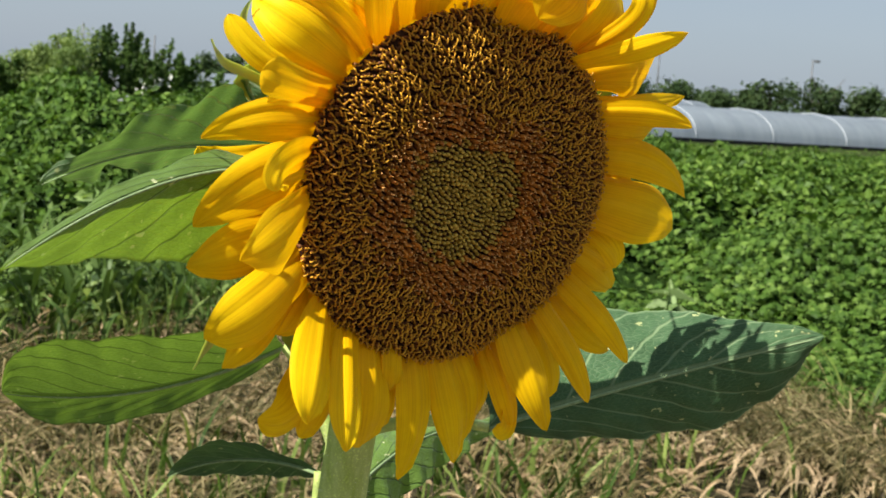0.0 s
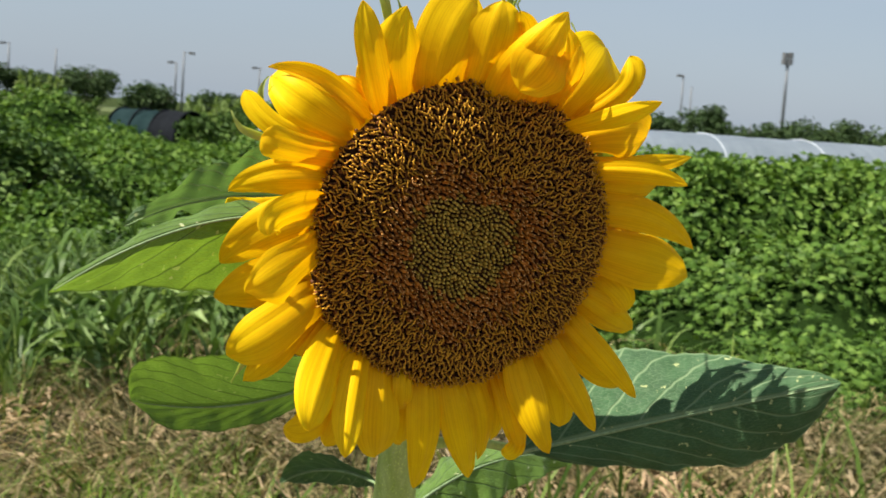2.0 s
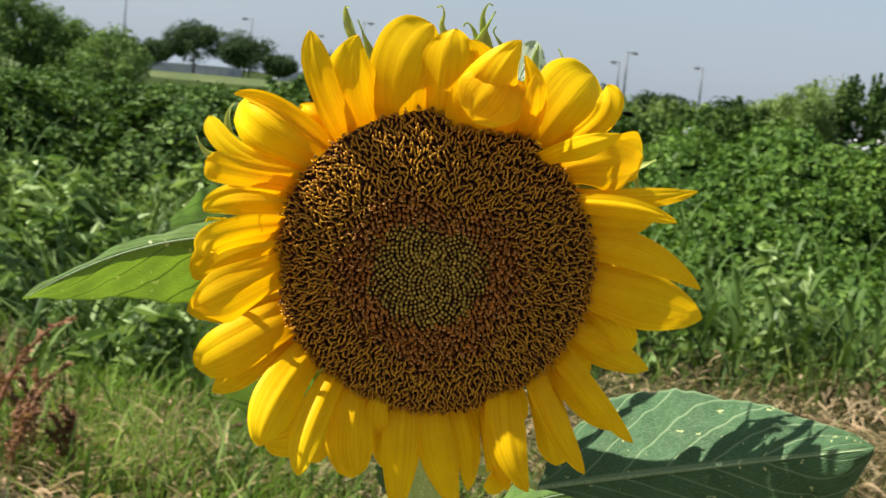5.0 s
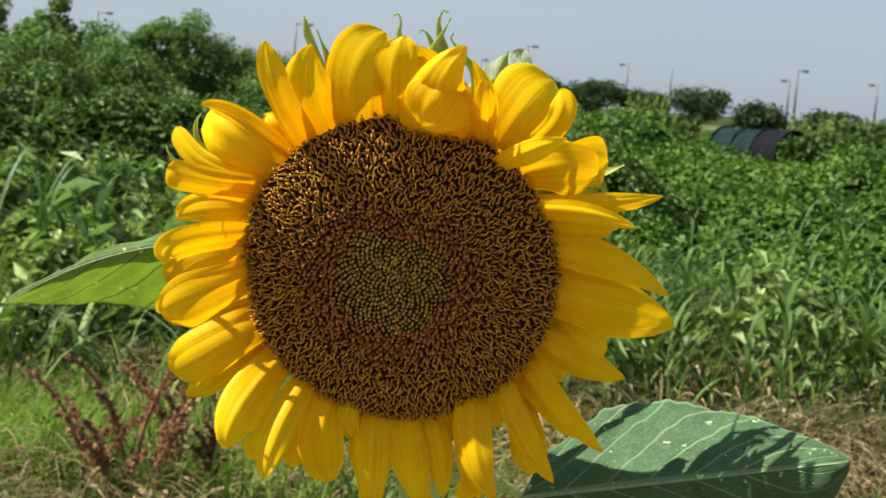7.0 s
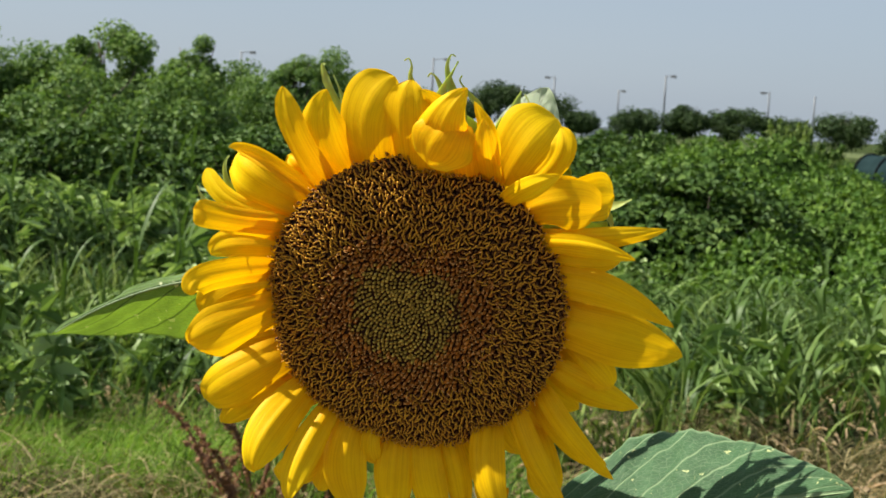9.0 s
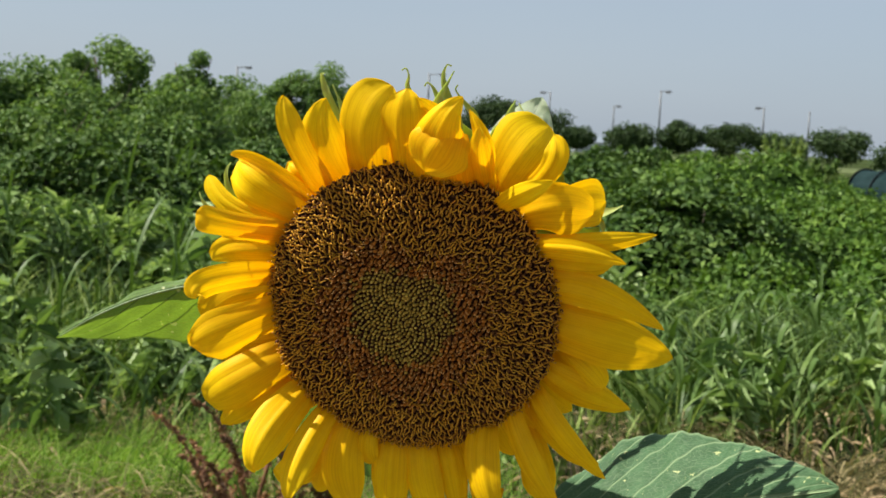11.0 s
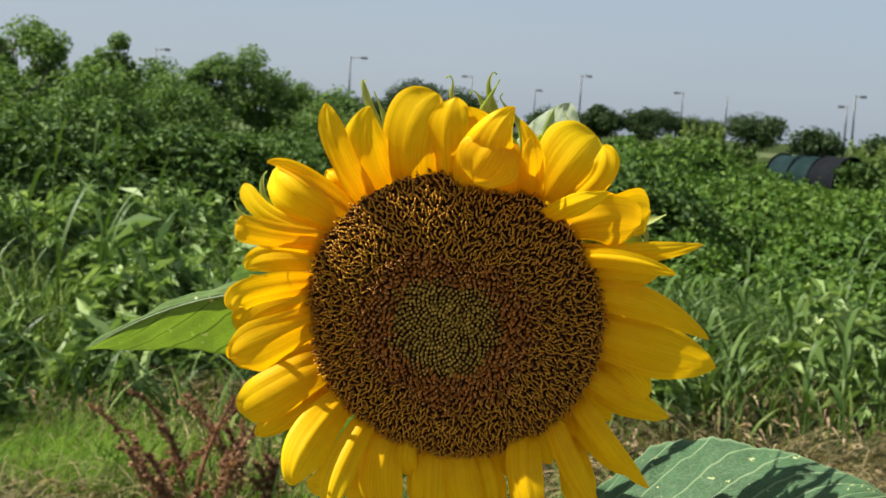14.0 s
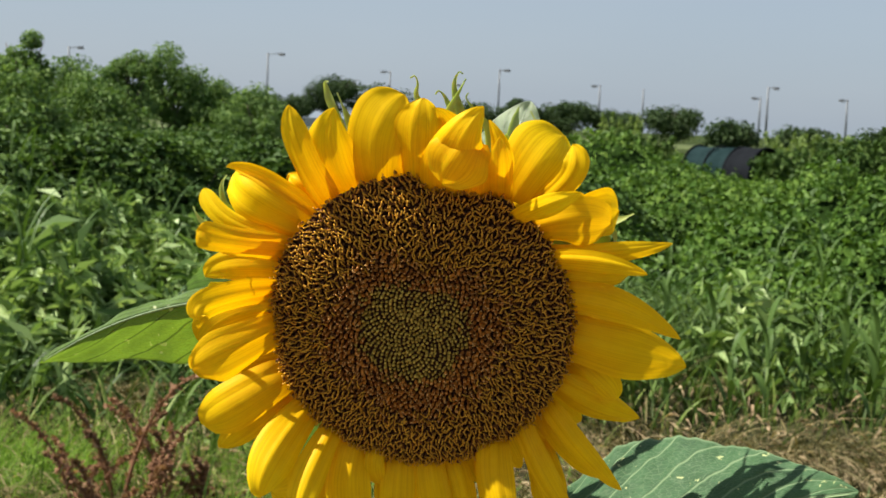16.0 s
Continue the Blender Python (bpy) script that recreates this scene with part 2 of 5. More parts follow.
M_SOIL = make_ground_material()
M_PATH = grained("trodden_pale_soil", (0.115, 0.092, 0.068), (0.19, 0.15, 0.115), 3.0, 0.95, 40.0, 0.7, 0.02)
M_DRY = leafy("dry_grass_straw", (0.040, 0.042, 0.013), (0.110, 0.094, 0.036), (0.38, 0.30, 0.155), 0.15, 0.7, 0.8)
M_SEED = leafy("dry_seed_heads", (0.20, 0.150, 0.088), (0.40, 0.295, 0.18), (0.62, 0.47, 0.30), 0.2, 0.8, 0.8)
M_GRASS = leafy("meadow_grass_green", (0.036, 0.070, 0.011), (0.090, 0.150, 0.026), (0.25, 0.31, 0.08), 0.20, 0.5, 0.5, 0.14)
M_FOX = leafy("foxtail_yellow_green", (0.065, 0.135, 0.012), (0.140, 0.250, 0.026), (0.26, 0.38, 0.07), 0.35, 0.6, 1.0)
M_WEED = leafy("weed_grey_green", (0.066, 0.120, 0.032), (0.185, 0.275, 0.085), (0.42, 0.52, 0.25), 0.22, 0.5, 0.7, 0.14)
M_REED = leafy("reed_blade_green", (0.028, 0.056, 0.011), (0.064, 0.116, 0.024), (0.21, 0.29, 0.09), 0.18, 0.45, 1.5, 0.16)
M_VINE = leafy("vine_leaf_green", (0.034, 0.076, 0.011), (0.074, 0.142, 0.022), (0.140, 0.225, 0.042), 0.20, 0.5, 0.35, 0.12)
# near-black base colour stands in for the shade between vine leaves
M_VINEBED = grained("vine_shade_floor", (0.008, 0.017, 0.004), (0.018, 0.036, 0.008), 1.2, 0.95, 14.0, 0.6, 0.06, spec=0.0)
M_SHRUB = leafy("shrub_leaf_green", (0.030, 0.062, 0.014), (0.058, 0.108, 0.024), (0.13, 0.20, 0.05), 0.16, 0.55, 0.4, 0.10)
M_TREE = leafy("tree_leaf_green", (0.064, 0.120, 0.034), (0.122, 0.20, 0.055), (0.20, 0.28, 0.09), 0.25, 0.55, 0.25)
M_PINE = leafy("dark_crown_green", (0.024, 0.046, 0.016), (0.042, 0.072, 0.024), (0.065, 0.10, 0.034), 0.15, 0.6, 0.25)
M_WILLOW = leafy("yellow_green_shrub", (0.11, 0.165, 0.05), (0.18, 0.245, 0.08), (0.27, 0.34, 0.12), 0.3, 0.55, 0.5)
M_BARK = grained("bark_grey_brown", (0.06, 0.045, 0.033), (0.15, 0.12, 0.09), 5.0, 0.9, 30.0, 0.6, 0.03)
M_DOCK = leafy("dried_dock_rust", (0.14, 0.068, 0.038), (0.26, 0.130, 0.072), (0.42, 0.25, 0.155), 0.2, 0.8, 3.0)
M_POLE = grained("pole_grey_metal", (0.10, 0.11, 0.12), (0.15, 0.16, 0.17), 0.6, 0.5, 8.0, 0.1, 0.01, metal=0.3)
M_LAMPHEAD = grained("lamp_head_grey", (0.10, 0.105, 0.11), (0.16, 0.165, 0.17), 2.0, 0.5, 12.0, 0.1, 0.01)
M_CONCRETE = grained("weathered_concrete", (0.36, 0.35, 0.33), (0.52, 0.51, 0.49), 0.8, 0.85, 9.0, 0.3, 0.02)
M_HOOP = grained("galvanised_hoop", (0.36, 0.40, 0.44), (0.44, 0.48, 0.52), 2.0, 0.45, 20.0, 0.1, 0.01)
M_NETGREEN = grained("shade_net_green", (0.008, 0.019, 0.020), (0.017, 0.034, 0.035), 1.5, 0.95, 40.0, 0.4, 0.02, spec=0.05)
M_NETBLACK = grained("shade_net_black", (0.006, 0.007, 0.009), (0.013, 0.015, 0.018), 1.2, 0.95, 40.0, 0.5, 0.03, spec=0.05)
M_WHITE = grained("white_sheet", (0.24, 0.27, 0.30), (0.40, 0.42, 0.44), 0.7, 0.6, 5.0, 0.3, 0.03)
M_BLOSSOM = speckled("white_blossom", (0.62, 0.62, 0.58), (0.82, 0.82, 0.78), 0.7, 0.2)
M_BANK = grained("bank_turf", (0.05, 0.075, 0.022), (0.11, 0.13, 0.045), 0.12, 0.95, 1.5, 0.6, 0.15)


def make_film_material():
    m = Mat("greenhouse_film")
    v = m.coords("Object", (1, 1, 1))
    col = m.ramp(m.noise(v, 0.5, 5.0), (0.3, (0.25, 0.295, 0.34)), (0.7, (0.34, 0.39, 0.44)))
    streak = m.ramp(m.noise(m.coords("Object", (3.0, 0.3, 0.3)), 1.0, 4.0), (0.3, (0.85, 0.86, 0.88)), (0.7, (1.06, 1.06, 1.05)))
    return m.surface(m.mix(1.0, col, streak, "MULTIPLY"), 0.32, m.noise(v, 2.2, 4.0), 0.35, 0.06, through=0.4, spec=0.5, clear=0.16)


M_FILM = make_film_material()

# ---- builders ----
rng = np.random.default_rng(11)


def mesh_data(name, verts, faces, mat, uv=None, smooth=True):
    """A mesh from vertices and an (n, k) array of faces with k corners each."""
    verts, faces = np.asarray(verts, np.float32).reshape(-1, 3), np.asarray(faces, np.int32)
    me = bpy.data.meshes.new(name)
    n, k = faces.shape
    me.vertices.add(len(verts))
    me.vertices.foreach_set("co", verts.ravel())
    me.loops.add(n * k)
    me.loops.foreach_set("vertex_index", faces.ravel())
    me.polygons.add(n)
    me.polygons.foreach_set("loop_start", np.arange(0, n * k, k, dtype=np.int32))
    me.polygons.foreach_set("use_smooth", np.full(n, smooth))
    if uv is not None:
        layer = me.uv_layers.new(name="UVMap")
        layer.data.foreach_set("uv", np.asarray(uv, np.float32)[faces.ravel()].ravel())
    me.update(calc_edges=True)
    me.validate()
    me.materials.append(mat)
    return me


def part(name, me, parent=None, label=""):
    ob = new(name, me)
    if parent is not None:
        ob.parent = parent
    return tagged(ob, label) if label else ob


def joined(*pieces):
    """Joins (verts, faces) pieces that have the same number of corners a face."""
    vs, fs, n = [], [], 0
    for v, f in pieces:
        v = np.asarray(v, float).reshape(-1, 3)
        vs.append(v)
        fs.append(np.asarray(f) + n)
        n += len(v)
    return np.concatenate(vs), np.concatenate(fs)


def sheet_faces(n, m, wrap=False):
    """Quads of an n by m grid of vertices; wrap closes the second way round."""
    i, j = np.meshgrid(np.arange(n - 1), np.arange(m if wrap else m - 1), indexing="ij")
    i, j = i.ravel(), j.ravel()
    k = (j + 1) % m
    return np.stack([i * m + j, i * m + k, (i + 1) * m + k, (i + 1) * m + j], 1)


def tube(path, radii, sides=8):
    """A tube round a path, closed at its ends by shrinking to a point."""
    path = np.asarray(path, float)
    radii = np.broadcast_to(np.asarray(radii, float), (len(path),))
    path = np.concatenate([path[:1], path, path[-1:]])
    radii = np.concatenate([[1e-5], radii, [1e-5]])
    tan = np.gradient(path, axis=0)
    tan[0], tan[-1] = tan[1], tan[-2]
    tan /= np.linalg.norm(tan, axis=1)[:, None] + 1e-12
    ref = np.array([1.0, 0, 0]) if abs(tan[1][0]) < 0.8 else np.array([0, 1.0, 0])
    a = np.cross(tan, ref)
    a /= np.linalg.norm(a, axis=1)[:, None] + 1e-12
    b = np.cross(tan, a)
    ang = np.linspace(0, 2 * math.pi, sides, endpoint=False)
    ring = a[:, None] * np.cos(ang)[None, :, None] + b[:, None] * np.sin(ang)[None, :, None]
    v = path[:, None] + ring * radii[:, None, None]
    return v.reshape(-1, 3), sheet_faces(len(path), sides, True)


def block(x0, x1, y0, y1, z0, z1, bevel=0.0):
    """A box with chamfered upright edges, as quads."""
    b = bevel
    ring = [(x0 + b, y0), (x1 - b, y0), (x1, y0 + b), (x1, y1 - b), (x1 - b, y1), (x0 + b, y1), (x0, y1 - b), (x0, y0 + b)] if b else [(x0, y0), (x1, y0), (x1, y1), (x0, y1)]
    n = len(ring)
    v = [(x, y, z) for z in (z0, z1) for x, y in ring]
    f = [(i, (i + 1) % n, n + (i + 1) % n, n + i) for i in range(n)]
    if n == 4:
        f += [(3, 2, 1, 0), (4, 5, 6, 7)]
    else:
        f += [(7, 2, 1, 0), (7, 6, 3, 2), (6, 5, 4, 3), (8, 9, 10, 15), (15, 10, 11, 14), (14, 11, 12, 13)]
    return np.array(v), np.array(f)


def bezier(p0, p1, p2, n):
    s = np.linspace(0, 1, n)[:, None]
    return (1 - s) ** 2 * np.asarray(p0, float) + 2 * s * (1 - s) * np.asarray(p1, float) + s ** 2 * np.asarray(p2, float)


LATTICE = np.random.default_rng(5).random((256, 256))


def value_noise(x, y):
    x, y = np.asarray(x, float), np.asarray(y, float)
    i, j = np.floor(x).astype(int), np.floor(y).astype(int)
    u, v = x - i, y - j
    u, v = u * u * (3 - 2 * u), v * v * (3 - 2 * v)
    g = lambda a, b: LATTICE[a % 256, b % 256]
    return (g(i, j) * (1 - u) + g(i + 1, j) * u) * (1 - v) + (g(i, j + 1) * (1 - u) + g(i + 1, j + 1) * u) * v


def lumps(x, y, size):
    return value_noise(x / size, y / size) * 0.6 + value_noise(x / size * 2.1 + 31, y / size * 2.1 + 7) * 0.28 + value_noise(x / size * 4.3 + 11, y / size * 4.3 + 53) * 0.12


def polar(az, d):
    """Plan position at a bearing in degrees (0 ahead, + to the right) and a distance from the flower."""
    a = np.radians(az)
    return np.sin(a) * d, np.cos(a) * d


def smooth(a, b, x):
    t = np.clip((np.asarray(x, float) - a) / (b - a), 0, 1)
    return t * t * (3 - 2 * t)


def unit(v):
    return v / (np.linalg.norm(v, axis=-1, keepdims=True) + 1e-12)


def leaf_soup(pos, nrm, size, kind="quad", droop=0.25):
    """Small leaves: at pos, facing nrm, each of its own size, turned at random. Returns (verts, faces) of triangles."""
    n = len(pos)
    nrm = unit(nrm)
    r = unit(rng.normal(size=(n, 3)))
    a = unit(np.cross(nrm, r))
    b = np.cross(nrm, a)
    if kind == "quad":          # a pointed oval folded on its midrib
        shape = np.array([(0, -0.5, 0), (0.33, -0.05, 0.08), (0, 0.5, -droop), (-0.33, -0.05, 0.08)])
        tri = np.array([(0, 1, 2), (0, 2, 3)])
    elif kind == "lobed":       # a palmate leaf with five points
        shape = np.array([(0, -0.42, 0), (0.50, -0.22, -0.10), (0.20, -0.02, 0.04), (0.42, 0.34, -0.12), (0.10, 0.16, 0.04), (0, 0.58, -droop),
                          (-0.10, 0.16, 0.04), (-0.42, 0.34, -0.12), (-0.20, -0.02, 0.04), (-0.50, -0.22, -0.10)])
        tri = np.array([(0, 1, 2), (2, 3, 4), (0, 2, 4), (4, 5, 6), (0, 4, 6), (6, 7, 8), (0, 6, 8), (0, 8, 9)])
    else:                       # a long narrow leaf
        shape = np.array([(0, -0.5, 0), (0.10, 0.0, 0.05), (0, 0.5, -droop), (-0.10, 0.0, 0.05)])
        tri = np.array([(0, 1, 2), (0, 2, 3)])
    size = np.broadcast_to(np.asarray(size, float), (n,))[:, None, None]
    v = pos[:, None] + size * (a[:, None] * shape[None, :, 0:1] + b[:, None] * shape[None, :, 1:2] + nrm[:, None] * shape[None, :, 2:3])
    k = len(shape)
    f = (tri[None] + (np.arange(n) * k)[:, None, None]).reshape(-1, 3)
    return v.reshape(-1, 3), f


def blades(base, height, lean, width, bend=0.6, segs=4):
    """Grass blades: tapering strips that bow over. lean is the horizontal way (with length) in which each tips. Returns quads."""
    n = len(base)
    s = np.linspace(0, 1, segs + 1)
    height, width = np.broadcast_to(height, (n,)), np.broadcast_to(width, (n,))
    up = height[:, None] * (s - 0.28 * bend * s ** 2.5)[None]
    out = np.zeros((n, segs + 1, 3))
    out[..., 2] = up
    out[..., :2] = lean[:, None, :] * (0.25 * s + 0.75 * s ** 2)[None, :, None]
    turn = rng.random(n) * 2 * math.pi
    side = np.stack([np.cos(turn), np.sin(turn), np.zeros(n)], 1)
    w = (1 - s ** 1.7) * 0.97 + 0.03
    off = side[:, None] * (width[:, None] * w[None])[..., None] * 0.5
    c = base[:, None] + out
    v = np.stack([c - off, c + off], 2)
    m = 2 * (segs + 1)
    q = np.array([(2 * i, 2 * i + 1, 2 * i + 3, 2 * i + 2) for i in range(segs)])
    f = (q[None] + (np.arange(n) * m)[:, None, None]).reshape(-1, 4)
    return v.reshape(-1, 3), f


def scatter(n, az0, az1, d0, d1, power=1.0):
    """Random plan points in a sector; power above 1 crowds them nearer."""
    az = rng.uniform(az0, az1, n)
    d = np.sqrt(d0 ** 2 + (d1 ** 2 - d0 ** 2) * rng.random(n) ** power)
    x, y = polar(az, d)
    return x, y, az, d


def stuff(name, me, label, category):
    return tagged(new(name, me), label, category, kind="stuff")


# ---- ground ----
def ground_height(x, y):
    d = np.hypot(x, y)
    return 0.10 * (lumps(x + 40, y + 40, 2.2) - 0.5) * smooth(0.5, 3, d) + 0.25 * (lumps(x, y, 30.0) - 0.5) * smooth(10, 60, d)


def build_ground():
    rad = np.concatenate([[0.0], np.geomspace(0.4, 3000, 110)])
    ang = np.linspace(0, 2 * math.pi, 160, endpoint=False)
    x, y = rad[:, None] * np.sin(ang)[None], rad[:, None] * np.cos(ang)[None]
    z = ground_height(x, y)
    me = mesh_data("ground", np.stack([x, y, z], -1), sheet_faces(len(rad), len(ang), True), M_SOIL)
    tagged(new("ground", me), "bare brown soil with litter under the weeds", "ground", kind="structure")


build_ground()


def build_path():
    """Trodden pale soil that runs past the plant and widens beside the dry grass; its unseen reach is added to bounce
    light.
    """
    x, w = np.linspace(-14, 14, 240), np.linspace(0, 1, 30)
    top = np.interp(x, [-14, -3, -1, -0.3, 0.1, 0.6, 1.2, 2.0, 2.6, 3.2, 4.5, 14], [-1.2, -0.8, -0.5, -0.35, 0.1, 0.6, 1.4, 2.5, 3.0, 3.2, 3.4, 3.0])
    top = top + 0.4 * (lumps(x, x * 0 + 3, 0.6) - 0.5) + 0.25 * (lumps(x + 7, x * 0 + 9, 0.2) - 0.5)
    # the unseen stretch behind the camera is added to brighten the flower head
    y = -9.0 + (top + 9.0)[:, None] * w[None]
    xx = np.broadcast_to(x[:, None], y.shape)
    me = mesh_data("path", np.stack([xx, y, ground_height(xx, y) + 0.012], -1), sheet_faces(240, 30), M_PATH)
    tagged(new("path", me), "trodden pale bare soil beside the dry grass, extended unseen to bounce light", "path", kind="structure")


build_path()


def thicket_height(x, y):
    """The top of the vine cover over the ground."""
    d, az = np.hypot(x, y), np.degrees(np.arctan2(x, y))
    edge = np.interp(az, [-60, -30, -12, 0, 14, 30, 60], [13.0, 12.5, 9.2, 7.7, 7.0, 5.9, 5.5])
    rise = smooth(0, 5.0, d - edge) * 0.62 + smooth(0, 0.8, d - edge) * 0.28
    lump = (lumps(x, y, 3.2) - 0.45) * 1.0 + (lumps(x + 19, y + 13, 1.5) - 0.5) * 1.2 + (lumps(x + 9, y + 3, 0.7) - 0.5) * 1.2 + (lumps(x + 61, y + 27, 2.3) - 0.5) * 1.3
    low = np.interp(az, [-60, -16, -9, 60], [0.50, 0.50, 0.95, 1.0]) * np.interp(d, [0, 18, 32, 50], [1.0, 1.0, 0.72, 0.50])
    low = low * (1 - 0.55 * np.exp(-((az + 0.4) / 3.0) ** 2) * smooth(13, 22, d))
    low = low * (1 - 0.80 * smooth(3.5, 5.5, az) * (1 - 0.6 * smooth(13.5, 16, az)) * smooth(13, 18, d)) * (1 - 0.62 * smooth(28, 35, az) * smooth(11, 26, d))
    top = np.where(d > edge, rise * (1.0 + np.maximum(lump, -0.8)), 0.0) * 0.95 * low
    # the cover sinks towards the film tunnel
    return np.where(az > 14.5, np.minimum(top, np.maximum(0.05, 1.40 - d * (0.0135 + 0.0105 * smooth(28, 35, az))) + 0.10 * (lumps(x, y, 1.1) - 0.5)), top)


def build_thicket():
    # rolling sheet below the leaves, coloured as shade to darken their gaps
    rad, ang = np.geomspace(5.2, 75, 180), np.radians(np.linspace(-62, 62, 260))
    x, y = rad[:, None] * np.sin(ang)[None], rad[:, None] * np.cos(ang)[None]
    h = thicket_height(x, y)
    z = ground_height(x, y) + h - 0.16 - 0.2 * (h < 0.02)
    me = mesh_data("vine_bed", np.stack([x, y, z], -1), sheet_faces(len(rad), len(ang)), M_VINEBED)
    stuff("vine_bed", me, "near-black sheet standing in for shade under creeping vines", "undergrowth")
    pieces = []
    for n, d0, d1, size, kind in ((80000, 5.2, 9, 0.060, "lobed"), (150000, 8.5, 15, 0.074, "quad"), (150000, 15, 30, 0.088, "quad"), (80000, 30, 75, 0.16, "quad")):
        x, y, az, d = scatter(n, -44, 48, d0, d1, 1.15)
        h = thicket_height(x, y)
        clump = smooth(0.38, 0.54, lumps(x + 9, y + 3, 0.7) * 0.6 + lumps(x + 2, y + 6, 0.35) * 0.4)
        keep = (h > 0.06) & (rng.random(n) < 0.10 + 0.90 * clump)
        x, y, h = x[keep], y[keep], h[keep]
        e = 0.15
        gx = (thicket_height(x + e, y) - thicket_height(x - e, y)) / (2 * e)
        gy = (thicket_height(x, y + e) - thicket_height(x, y - e)) / (2 * e)
        nrm = np.stack([-gx, -gy, np.ones_like(x)], 1)
        nrm = unit(nrm) + 0.45 * rng.normal(size=nrm.shape)
        depth = rng.random(len(x)) ** 2 * 0.16
        z = ground_height(x, y) + h - depth + rng.random(len(x)) ** 4 * 0.12
        me_v, me_f = leaf_soup(np.stack([x, y, z], 1), nrm, size * rng.uniform(0.6, 1.35, len(x)), kind)
        pieces.append((me_v, me_f))
    v, f = joined(*pieces)
    stuff("creeping_vine", mesh_data("creeping_vine", v, f, M_VINE, smooth=False), "dense bright green creeping vine covering rough ground", "vine")


build_thicket()


# ---- grasses and weeds ----
def on_ground(x, y, lift=0.0):
    return np.stack([x, y, ground_height(x, y) + lift], 1)


def dryness(x, y):
    """1 where the grass has dried to straw, 0 where it is green."""
    az = np.degrees(np.arctan2(x, y))
    base = np.interp(az, [-40, -28, -15, -4, 4, 20, 45], [0.66, 0.60, 0.42, 0.55, 0.72, 0.74, 0.62])
    d = np.hypot(x, y)
    base = base * (1 - 0.75 * smooth(5.6, 7.2, d))
    return np.clip(base + (lumps(x + 5, y + 5, 1.4) - 0.5) * 0.9, 0, 1) * (1 - 0.85 * cushion(x, y))


def cushion(x, y):
    """1 in the middle of a dense green tuft of foxtail, 0 away from it."""
    cx, cy = polar(-36.5, 4.7)
    return np.exp(-(((x - cx) / 0.62) ** 2 + ((y - cy) / 0.45) ** 2))


def build_grass():
    # straw stalks with arching, nodding heads
    x, y, az, d = scatter(50000, -44, 47, 1.9, 7.6, 1.1)
    bare = (d < np.interp(az, [8, 30, 38, 44], [2.2, 3.4, 4.1, 4.5]) + 0.2 * np.sin(az * 0.35)) & (az > 8)
    tuft = smooth(0.40, 0.56, lumps(x + 21, y + 8, 0.42))
    keep = (rng.random(len(x)) < dryness(x, y) * (0.10 + 0.90 * tuft)) & ~(bare & (rng.random(len(x)) < 0.93))
    x, y = x[keep], y[keep]
    n = len(x)
    h = rng.uniform(0.22, 0.52, n) * (0.3 + 1.3 * lumps(x + 21, y + 8, 0.42))
    turn = rng.normal(0, 0.9, n) + 9.0 * lumps(x + 50, y + 20, 0.5)
    lean = np.stack([np.cos(turn), np.sin(turn)], 1) * (h * rng.uniform(0.5, 1.5, n))[:, None]
    v, f = blades(on_ground(x, y), h, lean, rng.uniform(0.005, 0.013, n), 2.6, 8)
    stuff("dry_grass", mesh_data("dry_grass", v, f, M_DRY, smooth=False), "straw-coloured dry grass lying in tufts", "grass")
    pick = rng.random(n) < 0.58
    hx, hy, hh, hl = x[pick], y[pick], h[pick], lean[pick]
    k = len(hx)
    tip = on_ground(hx, hy) + np.concatenate([hl, (hh * (1 - 0.28 * 2.6))[:, None]], 1)
    way = unit(np.concatenate([hl, 0.35 * hh[:, None]], 1))
    ln, wd = rng.uniform(0.08, 0.17, k), rng.uniform(0.010, 0.020, k)
    t = np.linspace(0, 1, 6)
    c = tip[:, None] + way[:, None] * (ln[:, None] * (t - 0.25))[..., None]
    c[..., 2] -= (0.75 * ln[:, None] * t[None] ** 2)
    girth = wd[:, None] * np.array([0.35, 0.9, 1.0, 0.85, 0.55, 0.08])[None] * 0.5
    side = unit(np.cross(way, np.tile([0.3, 0.2, 1.0], (k, 1))))
    flat = unit(np.cross(way, side))
    strips = []
    for axis in (side, flat):
        g = np.stack([c - axis[:, None] * girth[..., None], c + axis[:, None] * girth[..., None]], 2).reshape(-1, 3)
        q = np.array([(2 * i, 2 * i + 1, 2 * i + 3, 2 * i + 2) for i in range(5)])
        strips.append((g, (q[None] + (np.arange(k) * 12)[:, None, None]).reshape(-1, 4)))
    v, f = joined(*strips)
    stuff("dry_seed_heads", mesh_data("dry_seed_heads", v, f, M_SEED, smooth=False), "pale pinkish nodding seed heads of dry grass", "grass")
    # green grass, thickest where it is not dry
    x, y, az, d = scatter(60000, -45, 47, 2.1, 13.5, 1.25)
    wet = 1.0 - dryness(x, y) * 0.9
    bare = (d < np.interp(az, [8, 30, 38, 44], [2.4, 3.6, 4.2, 4.6])) & (az > 8)
    keep = (rng.random(len(x)) < wet ** 2 * (0.12 + 0.88 * smooth(0.42, 0.58, lumps(x + 3, y, 0.9)))) & ~bare & (thicket_height(x, y) < 0.12)
    x, y, d = x[keep], y[keep], d[keep]
    n = len(x)
    h = rng.uniform(0.18, 0.5, n) * (0.35 + 1.2 * lumps(x + 3, y, 0.9)) * (1 + 0.6 * smooth(6, 10, d))
    turn = rng.uniform(0, 2 * math.pi, n)
